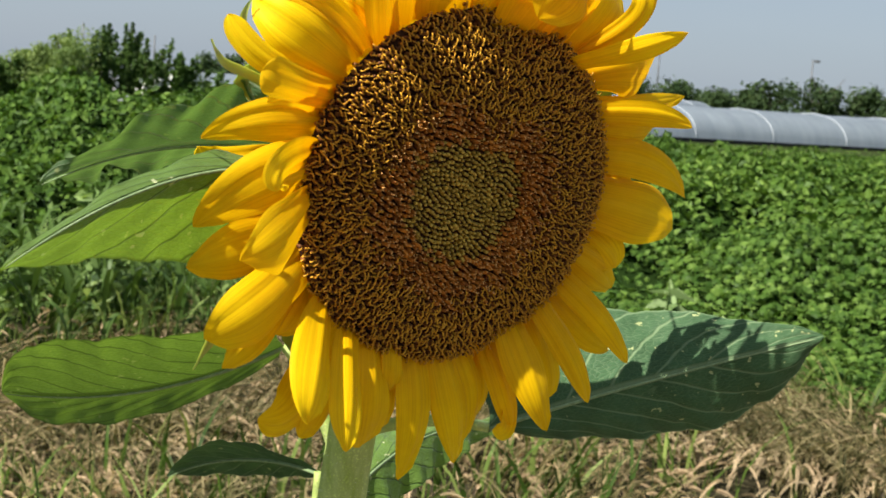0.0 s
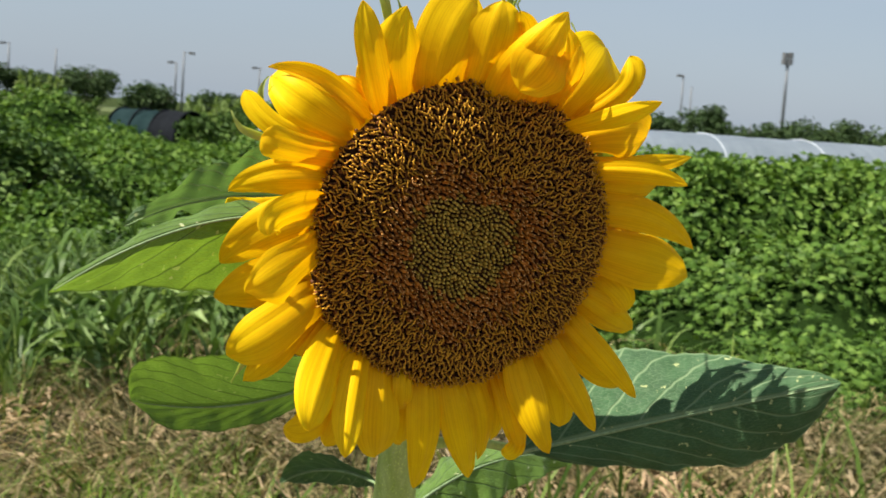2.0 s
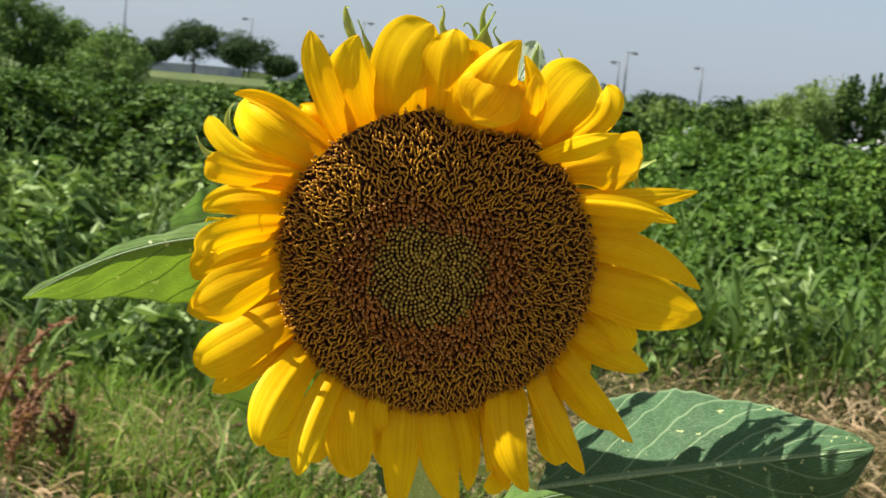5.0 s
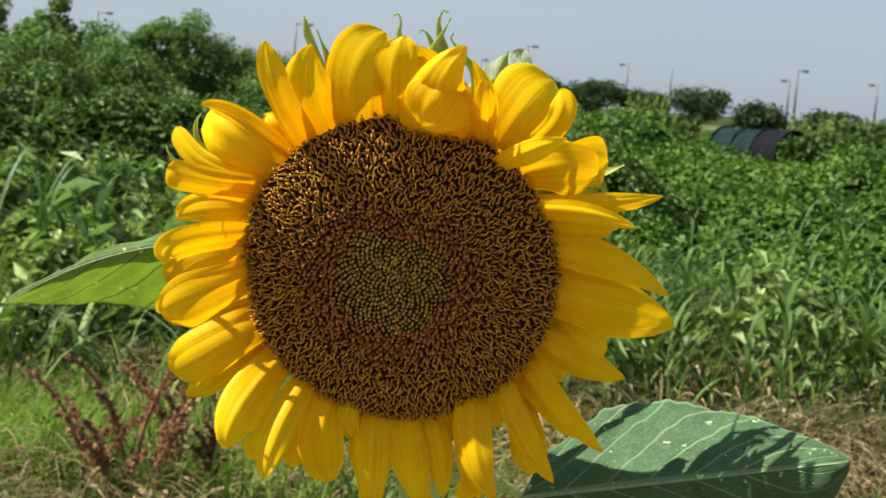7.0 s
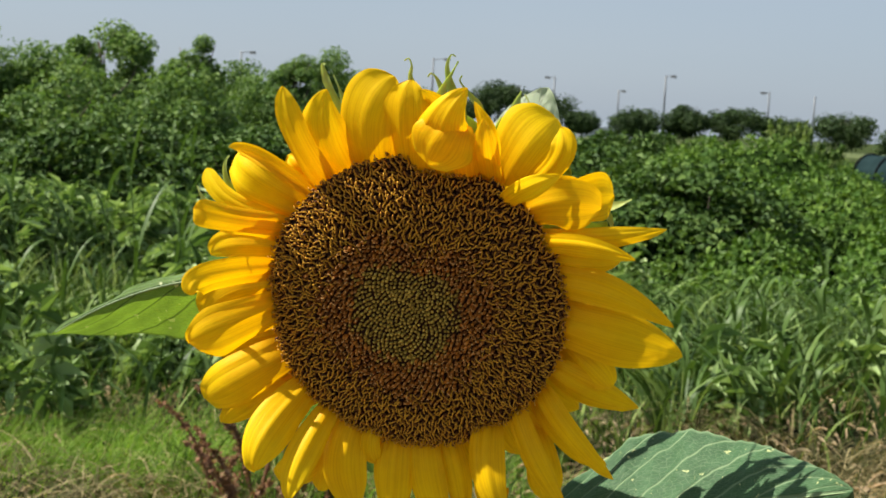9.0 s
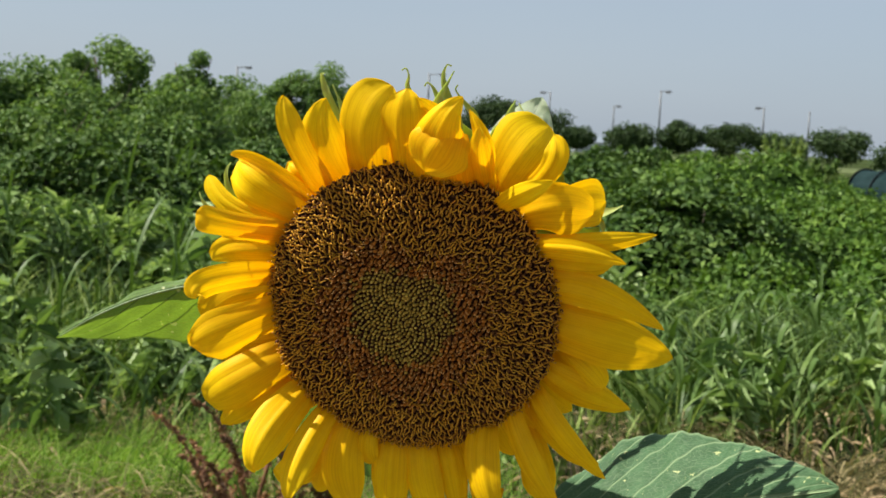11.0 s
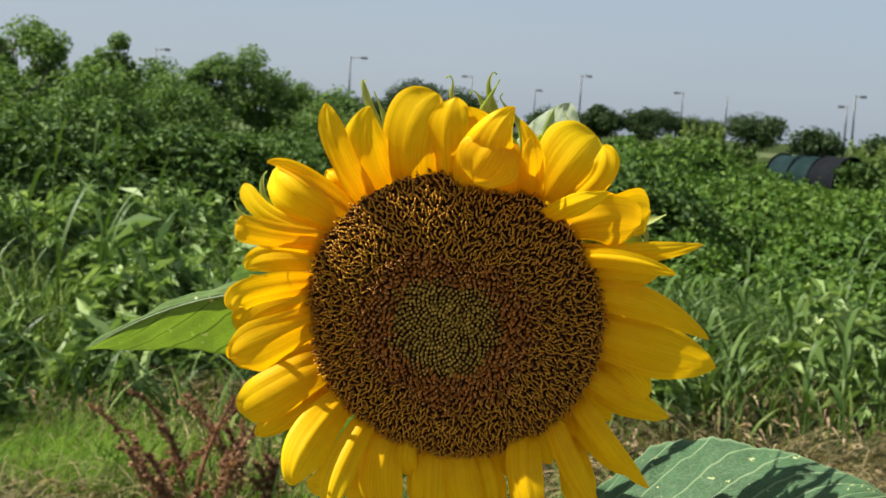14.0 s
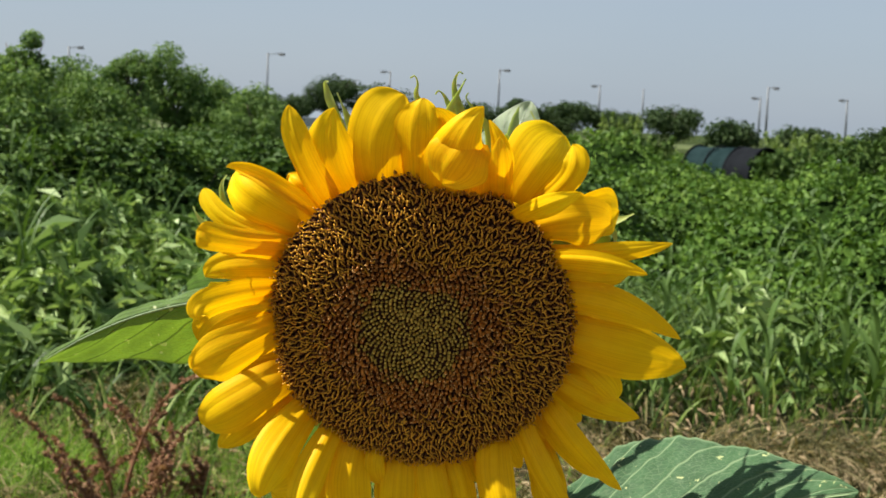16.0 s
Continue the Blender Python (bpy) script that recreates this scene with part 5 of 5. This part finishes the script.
petal((30.6, 65.1, -8), (37.8, 89.3, 9.9), (30.3, 111.5, 10.8), 12.0, 0.45, 0.83, 1.8, 0.3, twist=20)
petal((12.1, 66, -5), (14.7, 98.2, 19.9), (27.7, 118.8, 15.8), 34.0, 0.24, 0.92, 1.15, 0.32)
petal((25, 66.3, -5), (25.1, 88.2, 16), (25.1, 99.2, 12), 13.0, 0.45, 0.88, 2.2, 0.3, twist=10)
petal((22, 103, 15), (15, 92, 21), (8, 79, 15), 33, 0.5, 0.7, 2.8, 0.25)
petal((44.6, 65.4, -9), (57.7, 87.9, -4.7), (69.1, 99.5, -17.4), 41.5, 0.55, 0.74, 3.0, 0.22)
petal((52.9, 61.5, -8), (72.7, 82.3, 5.3), (72.8, 98.8, 1.6), 13.3, 0.6, 0.58, 3.6, 0.25, twist=15)
# petals of the side that leans over the broad leaf
petal((68.4, 50.5, -21), (86.7, 57.7, -17), (100, 59.6, -22), 25.3, 0.6, 0.58, 3.6, -0.2)
petal((54, 49.7, -9), (73.5, 58.3, 4.8), (94.7, 56.4, -4.3), 26.9, 0.66, 0.58, 4.0, 0.22)
petal((44.9, 55.5, -7), (55.3, 68.8, 22.1), (77.2, 82, 34.1), 11.5, 0.5, 0.83, 2.6, 0.34)
petal((61.5, 30.5, -10), (85.2, 32.2, -0.5), (107.5, 30.1, -6), 20.7, 0.55, 0.78, 2.8, 0.2)
petal((60.6, 34.3, -8), (87.7, 40, 11.3), (114, 35.6, 13.6), 12.3, 0.45, 0.88, 1.7, 0.22)
petal((57.9, 38, -7), (93.9, 41.1, -1.3), (128.3, 45.9, -10.6), 11.9, 0.5, 0.93, 1.7, 0.42)
petal((74.6, 2.4, -15), (92.1, 1.2, -9), (107, -1.7, -12), 16.1, 0.5, 0.78, 2.2, 0.2)
petal((67.9, 13.3, -9), (99.9, 14.4, 5.3), (135.1, -3.5, -1.3), 19.5, 0.38, 0.88, 1.35, 0.22)
petal((75.3, -20.3, -16), (92.8, -31.1, -6), (103.7, -42.4, -7), 21.4, 0.6, 0.68, 2.6, 0.2)
petal((69.6, -6.1, -8), (103.1, -11.5, 1.3), (140.6, -22.1, -10.3), 30.7, 0.5, 0.70, 2.05, 0.24)
petal((68.4, -31.4, -8), (92, -44.5, -4.8), (119.1, -59.2, -22.6), 18.8, 0.5, 0.68, 1.9, 0.36)
petal((64.4, -53.2, -13), (82.9, -72.5, 0.2), (104.4, -83.5, 0.3), 13.6, 0.4, 0.78, 2.4, 0.34)
petal((66.7, -45.4, -7), (85.6, -63.5, 12.3), (108.9, -87, 10.7), 12.8, 0.28, 0.93, 2.6, 0.34)
# hanging petals
petal((59.1, -67.9, -18), (69.6, -90.8, -4.9), (72.7, -109.7, -2.8), 20.6, 0.55, 0.68, 2.2, 0.34)
petal((52.5, -54.5, -7), (66.2, -77.6, 14.2), (84.9, -105, 14.4), 13.3, 0.4, 0.88, 2.4, 0.36)
petal((33.1, -77.9, -12), (38.7, -101.1, 5.7), (47.2, -121.6, 6.3), 12.5, 0.4, 0.88, 2.6, 0.34)
petal((46.4, -105.8, -7), (39.3, -114.8, 9), (33.8, -117.2, 8), 12.8, 0.5, 0.88, 2.2, -0.3)
petal((39.4, -63, -7), (41.6, -87.1, 18.5), (55.3, -114, 21.1), 20.0, 0.36, 0.78, 1.9, 0.38)
petal((30.1, -80.3, -18), (38.2, -103.6, -10.9), (37.3, -122.7, -14.8), 10.8, 0.45, 0.68, 1.6, 0.34)
petal((14.6, -77.5, -12), (24.1, -101.9, 0.1), (26.8, -129.1, -4.7), 15.3, 0.45, 0.78, 1.5, 0.34)
petal((3.3, -77, -7), (10.1, -106.5, 7.7), (21.1, -137.7, -0.6), 19.9, 0.34, 0.83, 1.9, 0.36)
petal((-17.7, -84.2, -16), (-18.3, -107.4, -8.9), (-16.1, -121.9, -12.8), 16.2, 0.5, 0.88, 2.0, 0.34)
petal((-22.8, -72.1, -6), (-25.3, -84.1, 3.5), (-21.8, -97.1, -2), 11.7, 0.5, 0.93, 2.8, 0.3)
petal((-11.5, -77.1, -7), (-11.6, -107.6, 8.4), (-11.3, -141.9, 0.8), 20.6, 0.34, 0.83, 2.0, 0.36)
petal((-36, -68.7, -8), (-39.9, -94, 9.7), (-34.9, -122.7, 0.4), 26.0, 0.55, 0.68, 2.4, 0.38)
petal((-47.5, -80.6, -17), (-53.5, -104.4, -10), (-59.6, -121.6, -12), 18.8, 0.5, 0.78, 2.0, 0.34)
petal((-46.7, -62.6, -7), (-59.1, -85.7, 23.3), (-63.3, -106.7, 32.7), 18.4, 0.4, 0.68, 1.9, 0.36)
petal((-54.3, -85.3, -20), (-66.3, -104.9, -7.6), (-84.3, -108.5, -8.2), 24.8, 0.55, 0.68, 2.2, 0.39)
petal((-60.3, -52.3, -7), (-77.9, -73.3, 25.3), (-82.5, -92.4, 30.5), 24.2, 0.42, 0.73, 1.9, 0.39)
# petals of the side where the young leaf hangs
petal((-67.8, -49.6, -13), (-76.4, -58.9, -6.5), (-79.7, -69.2, -9), 18.8, 0.5, 0.88, 2.6, 0.2)
petal((-71.1, -45.4, -13), (-97, -64.4, 3.6), (-110.4, -77.9, 3.1), 17.8, 0.42, 0.78, 1.5, 0.34)
petal((-72, -35.1, -8), (-100, -49.6, 11), (-119.9, -64.5, 2.9), 28.2, 0.5, 0.73, 2.4, 0.38)
petal((-73.5, -25.8, -14), (-105, -30.8, -2.1), (-127.1, -36.9, -7.2), 26.4, 0.45, 0.78, 1.9, 0.36)
petal((-74.9, -8.6, -7), (-102.4, -14.9, 24.8), (-119.5, -24, 23.6), 26.9, 0.5, 0.73, 2.0, 0.28)
petal((-87.7, 7.5, -17), (-109.1, 1.4, -22.5), (-120.2, 8.3, -24.9), 13.5, 0.6, 0.98, 2.4, 0.25)
petal((-73.8, 3.8, -9), (-103, 2.1, 4.6), (-124.7, -21.2, -10.7), 27.2, 0.5, 0.73, 2.0, 0.22)
petal((-78.5, 11.9, -6), (-107.2, 13.6, 25.5), (-112.9, 6.4, 32), 17.1, 0.5, 0.83, 1.9, 0.22)
petal((-74.5, 23.9, -8), (-103.5, 25.2, -3.4), (-122.1, 13.1, -19.7), 19.0, 0.42, 0.83, 1.7, 0.22)
petal((-74.3, 30.1, -8), (-94.6, 38.6, 6.5), (-107.3, 33.9, 4), 13.0, 0.5, 0.88, 1.6, 0.2)
petal((-70.9, 35.8, -7), (-100.9, 43.5, 13.7), (-117.5, 48.5, 15.5), 15.0, 0.72, 0.78, 4.0, 0.26)
petal((-68, 41.6, -9), (-101.4, 47.5, -4.7), (-120.3, 64.2, -13.3), 10.8, 0.75, 0.93, 4.0, 0.26)
petal((-53.7, 55.9, -17), (-66.9, 67.4, -11), (-74.5, 72, -16), 13.4, 0.5, 0.88, 2.0, 0.2)
petal((-65, 47.8, -8), (-92.4, 63.6, -3.5), (-105.9, 70.5, -22), 29.3, 0.55, 0.63, 2.2, 0.26)
petal((-59.2, 55.9, -9), (-86.3, 74.7, -5.1), (-108.9, 75.2, -18.3), 10.2, 0.45, 0.88, 1.9, -0.25, twist=10)

# a back row, seen in the gaps between the front petals
for ang, reach, w in [(40, 106, 20), (53, 104, 20), (84, 104, 20), (106, 106, 20), (118, 104, 18), (127, 105, 22), (136, 105, 22), (145, 106, 18), (157, 106, 18), (182, 108, 22), (192, 108, 20), (208, 104, 18), (340, 106, 18), (352, 108, 18), (5, 108, 18), (17, 104, 18), (223, 106, 18), (237, 108, 17), (249, 106, 15), (262, 108, 16), (276, 106, 14), (289, 108, 16), (301, 106, 15), (313, 108, 16), (325, 106, 17)]:
    ca, sa = math.cos(radians(ang)), math.sin(radians(ang))
    petal((ca * 66, sa * 66, -17), (ca * 88, sa * 88, -14), (ca * reach, sa * reach, -18), w, 0.5, 0.7, 2.2)

# green bracts behind the petals: narrow blades whose ends curl like tendrils
def bract(points, width, foot=0.5, wide=0.3, fine=1.4, turn=0.0):
    """points: its course in the head's frame, mm; wide: where it is broadest; fine: how soon it thins to a thread; turn: degrees on its length."""
    p = np.array(points, float)
    n, m = 22, 5
    k = np.linspace(0, len(p) - 1, n)
    i = np.clip(k.astype(int), 0, len(p) - 2)
    t = (k - i)[:, None]
    tg = np.gradient(p, axis=0)
    c = (2 * t ** 3 - 3 * t ** 2 + 1) * p[i] + (t ** 3 - 2 * t ** 2 + t) * tg[i] + (-2 * t ** 3 + 3 * t ** 2) * p[i + 1] + (t ** 3 - t ** 2) * tg[i + 1]
    tan = unit(np.gradient(c, axis=0))
    sd = unit(np.cross(tan, [0, 0, 1.0]))
    nm = np.cross(sd, tan)
    a = radians(turn)
    sd, nm = sd * math.cos(a) + nm * math.sin(a), nm * math.cos(a) - sd * math.sin(a)
    s = np.linspace(0, 1, n)
    w = np.where(s < wide, foot + (1 - foot) * np.sin(s / wide * math.pi / 2), (1 - np.clip((s - wide) / (1 - wide), 0, 1)) ** fine)
    w = np.maximum(w * width * 0.42, 0.40)
    q = np.linspace(-1, 1, m)
    g = c[:, None] + sd[:, None] * (w[:, None] * q[None])[..., None] + nm[:, None] * (0.30 * w[:, None] * (q[None] ** 2))[..., None]
    b = g - nm[:, None] * 0.35
    v, f = joined((head(g).reshape(-1, 3), sheet_faces(n, m)), (head(b).reshape(-1, 3), sheet_faces(n, m)[:, ::-1]))
    return part("bract", mesh_data("bract", v, f, M_BRACT), sunflower)


bract([(-36, 70, -26), (-47, 96, -25), (-53, 110, -22), (-55.5, 117, -22), (-56.5, 122, -21), (-54.8, 122.5, -20)], 6, wide=0.5, fine=1.25, turn=20)
bract([(-36, 72, -22), (-41, 96, -18), (-44, 104, -18), (-46.5, 109.5, -18), (-50, 117, -19)], 6, wide=0.4)
bract([(-4, 80, -22), (-5.6, 108, -20), (-8.7, 117.4, -20), (-8.0, 123, -20), (-9.5, 127, -20), (-12, 126, -20)], 5, wide=0.25, fine=2.0)
bract([(10, 82, -20), (11, 107, -16), (8.2, 114.5, -15), (5.6, 119, -15), (3.0, 120.6, -15), (1.6, 118.6, -15)], 4.5, wide=0.3, fine=2.0)
bract([(1, 78, -14), (2.5, 93, -10), (5.5, 104, -12), (10.0, 113.6, -14), (14, 121, -16), (17, 127, -18)], 7.5, wide=0.42, fine=1.3, turn=-35)
bract([(20, 80, -24), (19.5, 100, -21), (15.5, 108, -20), (12.4, 116, -20), (11.0, 124, -19), (13.0, 130, -18), (15.5, 129.5, -18)], 6.5, wide=0.42, fine=1.6, turn=15)
bract([(30, 80, -26), (29, 100, -23), (23.6, 108, -22), (19.4, 113, -22), (17.2, 116.5, -22), (18.4, 119, -22)], 4.5, wide=0.3, fine=2.0)
bract([(36, 70, -22), (39, 84, -36), (42, 94, -48), (43.5, 101, -56), (45, 106, -60)], 9, wide=0.5, fine=1.0, turn=-30)
bract([(46, 70, -28), (58, 88, -28), (66, 92, -24), (61, 99, -23), (55, 104, -24), (51, 110, -26)], 4, wide=0.25, fine=2.0)
bract([(72, 40, -24), (87, 49, -29), (96, 51, -30), (103, 53, -30), (109, 56, -30)], 8, wide=0.5, fine=1.2, turn=30)
bract([(76, 42, -22), (92, 51, -24), (98, 47, -24), (99.5, 42, -24), (98, 38, -24)], 6, wide=0.4)
bract([(-76, 40, -22), (-98, 48, -24), (-109, 53, -20), (-111.5, 62, -18), (-110.5, 68, -17), (-108.5, 71, -17)], 5.5, wide=0.45, fine=1.2, turn=20)
bract([(-78, 30, -20), (-104, 40, -14), (-119, 45, -12), (-124, 50, -12), (-126, 54, -13)], 5, wide=0.45)
bract([(-64, -50, -24), (-92, -66, -30), (-104, -80, -26), (-110, -90, -24)], 11, wide=0.4)
# hidden back ring; those at 22 to 77 degrees added to shade the broad leaf
for ang, reach, drop in [(22, 106, -34), (33, 108, -30), (44, 106, -34), (55, 108, -30), (66, 104, -34), (77, 100, -32), (160, 108, -42), (182, 112, -38), (200, 110, -40), (235, 106, -40), (255, 104, -36), (275, 104, -36), (295, 104, -34), (315, 106, -34), (340, 108, -36), (0, 104, -36), (14, 104, -38)]:
    ca, sa = math.cos(radians(ang)), math.sin(radians(ang))
    bract([(ca * 66, sa * 66, -26), (ca * 84, sa * 84, drop * 0.9), (ca * (reach - 8), sa * (reach - 8), drop), (ca * reach - sa * 4, sa * reach + ca * 4, drop + 6)], 28, wide=0.4, fine=0.8)


def stem_line(n):
    p = np.array([(0, 0, -0.08), (0.002, 0, 0.35), (0.0, -0.002, 0.75), (0.004, -0.014, 1.05), (0.008, -0.040, 1.25), (0.012, -0.070, 1.36), (0.016, -0.092, 1.405), (0.0185, -0.108, 1.4105)])
    s = np.linspace(0, len(p) - 1, n)
    i = np.clip(s.astype(int), 0, len(p) - 2)
    t = (s - i)[:, None]
    m = np.gradient(p, axis=0)
    h = (2 * t ** 3 - 3 * t ** 2 + 1) * p[i] + (t ** 3 - 2 * t ** 2 + t) * m[i] + (-2 * t ** 3 + 3 * t ** 2) * p[i + 1] + (t ** 3 - t ** 2) * m[i + 1]
    return h


part("stem", mesh_data("stem", *tube(stem_line(40), np.interp(np.linspace(0, 1, 40), [0, 0.6, 0.85, 1], [0.016, 0.0125, 0.012, 0.016]), 16), M_STEM), sunflower, "thick hairy pale green stem")
# bristles on the upper stem
def build_bristles():
    c = stem_line(200)[60:180]
    k = 3400
    i = rng.integers(0, len(c), k)
    a = rng.uniform(0, 2 * math.pi, k)
    d = unit(np.stack([np.cos(a), np.sin(a), rng.normal(0, 0.2, k)], 1))
    p = c[i] + d * 0.0118
    sd = unit(np.cross(d, [0, 0, 1.0])) * 0.00024
    ln = rng.uniform(0.0016, 0.0040, k)[:, None]
    v = np.stack([p - sd, p + sd, p + d * ln], 1).reshape(-1, 3)
    tagged(part("bristles", mesh_data("stem_bristles", v, np.arange(3 * k).reshape(-1, 3), M_BRISTLE, smooth=False), sunflower, "fine pale stem bristles"), kind="stuff")


build_bristles()


def big_leaf(p0, p1, p2, half_a, half_b, mat, label, root=None, wide=0.38, tooth=0.015, blunt=1.35, wave=0.004, sag=0.10, belly=0.0, wide_b=None, foot_b=0.30):
    """A heart-shaped leaf: midrib from p0 over p1 to p2; half_a and half_b are the ways (with widths) to which its two halves spread."""
    n, m = 73, 13
    c = bezier(np.array(p0) - FOOT, np.array(p1) - FOOT, np.array(p2) - FOOT, n)
    s = np.linspace(0, 1, n)
    ha, hb = np.array(half_a, float), np.array(half_b, float)

    def breadth(peak, foot):
        w = np.where(s < peak, foot + (1 - foot) * np.sin(np.clip(s / peak, 0, 1) * math.pi / 2) ** 0.8, np.clip(1 - np.clip((s - peak) / (1 - peak), 0, 1) ** blunt, 0, 1) ** 0.85)
        return np.maximum(w * (1 + tooth * np.sin(np.arange(n) * math.pi / 2 + 0.4)), 0.01)

    q = np.linspace(0, 1, m)
    rows = []
    tan = unit(np.gradient(c, axis=0))
    for h, w in ((ha, breadth(wide, 0.30)), (hb, breadth(wide_b or wide, foot_b))):
        nrm = np.cross(unit(h[None]), tan)
        nrm = nrm * np.sign(nrm[:, 2:3] + 1e-9)
        ripple = wave * np.sin(s * 27 + 1.1)[:, None] * q[None] ** 1.5 + 0.4 * wave * np.sin(s * 61)[:, None] * q[None]
        ripple = ripple + 0.020 * np.linalg.norm(h) * np.abs(np.sin(8 * math.pi * (s[:, None] - 0.30 * q[None] + 0.02))) * (np.sin(q * math.pi) ** 0.7)[None] * np.sqrt(w)[:, None]
        puff = belly * np.linalg.norm(h) * np.sin(q * math.pi)[None] * np.sqrt(w)[:, None] if h is hb else 0.0
        swell = -puff - sag * np.linalg.norm(h) * (q[None] ** 2) * w[:, None]
        fwd = tan[:, None] * (0.22 * np.linalg.norm(h) * q * (1 - q * 0.5))[None, :, None] * (1 - s[:, None, None]) ** 0.5
        rows.append(c[:, None] + h[None, None] * (w[:, None] * q[None])[..., None] + nrm[:, None] * (ripple + swell)[..., None] + fwd)
    g = np.concatenate([rows[0][:, ::-1], rows[1][:, 1:]], 1)
    x = np.concatenate([-q[::-1], q[1:]])
    uv = np.stack([np.broadcast_to(x[None], (n, 2 * m - 1)), np.broadcast_to(s[:, None], (n, 2 * m - 1))], -1).reshape(-1, 2)
    leaf = part("leaf", mesh_data("sunflower_leaf", g, sheet_faces(n, 2 * m - 1), mat, uv), sunflower, label)
    part("midrib", mesh_data("leaf_midrib", *tube(c[:-1] - np.array([0, 0, 0.0010]), np.linspace(0.0013, 0.0003, n - 1), 6), M_VEIN), leaf)
    if root is not None:
        a, b = np.array(root, float) - FOOT, c[0]
        part("leaf_stalk", mesh_data("leaf_stalk", *tube(bezier(a, (a + b) / 2 + [0, 0, 0.012], b, 9), np.linspace(0.0042, 0.0024, 9), 8), M_STEM), leaf)
    return leaf


# the broad leaf that lies beyond the hanging petals
big_leaf((0.060, 0.082, 1.271), (0.145, 0.092, 1.290), (0.231, 0.031, 1.328), (-0.012, 0.046, 0.041), (0.030, 0.010, -0.030), M_LEAF, "broad dark green leaf folded along its midrib", (-0.006, 0.112, 1.262), wide=0.36, sag=0.16, wave=0.0022, tooth=0.012, belly=0.16, wide_b=0.66, foot_b=0.10)
# young bright leaf on the opposite side
big_leaf((-0.045, 0.030, 1.396), (-0.118, -0.016, 1.430), (-0.198, -0.036, 1.371), (0.0, 0.011, 0.007), (-0.002, 0.036, -0.046), M_LEAF_YOUNG, "bright green leaf curving down to a point", (-0.004, 0.075, 1.345), wide=0.36, blunt=1.15, wave=0.0012, tooth=0.006, sag=0.02)
# dark leaf above it
big_leaf((-0.045, 0.045, 1.405), (-0.110, 0.040, 1.430), (-0.172, 0.076, 1.392), (0.010, -0.030, 0.030), (0.0, 0.03, -0.012), M_LEAF_UPPER, "green leaf with a pale insect-eaten edge", (-0.004, 0.075, 1.36), wide=0.42)
# rounded lower leaf
big_leaf((-0.040, 0.125, 1.308), (-0.095, 0.205, 1.256), (-0.168, 0.234, 1.262), (-0.014, -0.046, 0.044), (0.004, 0.018, -0.020), M_LEAF_MID, "rounded green lower leaf with bold veins", (-0.006, 0.118, 1.24), wide=0.66, blunt=3.4, tooth=0.010, wave=0.0012, sag=0.06)
# leaf low behind the stem
big_leaf((-0.014, 0.135, 1.236), (-0.040, 0.200, 1.236), (-0.062, 0.285, 1.192), (-0.014, 0.0, 0.013), (0.016, 0.0, -0.010), M_LEAF, "dark green leaf low behind the stem", (-0.012, 0.140, 1.17), wide=0.45, tooth=0.002, wave=0.0008)
# leaf low behind the broad one
big_leaf((0.006, 0.150, 1.212), (0.070, 0.205, 1.248), (0.154, 0.243, 1.227), (0.0, 0.034, 0.006), (0.0, -0.012, -0.026), M_LEAF_YOUNG, "pale green lower leaf beneath the broad one", (-0.008, 0.140, 1.17), wide=0.4)
# small leaf standing up behind the head, its pale underside turned out
big_leaf((0.014, 0.088, 1.440), (0.020, 0.110, 1.485), (0.034, 0.128, 1.523), (0.022, 0.004, -0.006), (-0.017, -0.004, 0.010), M_LEAF_BACK, "small pale leaf standing behind the head", (0.004, 0.075, 1.37), wide=0.5, wave=0.001, tooth=0.006, blunt=1.8)
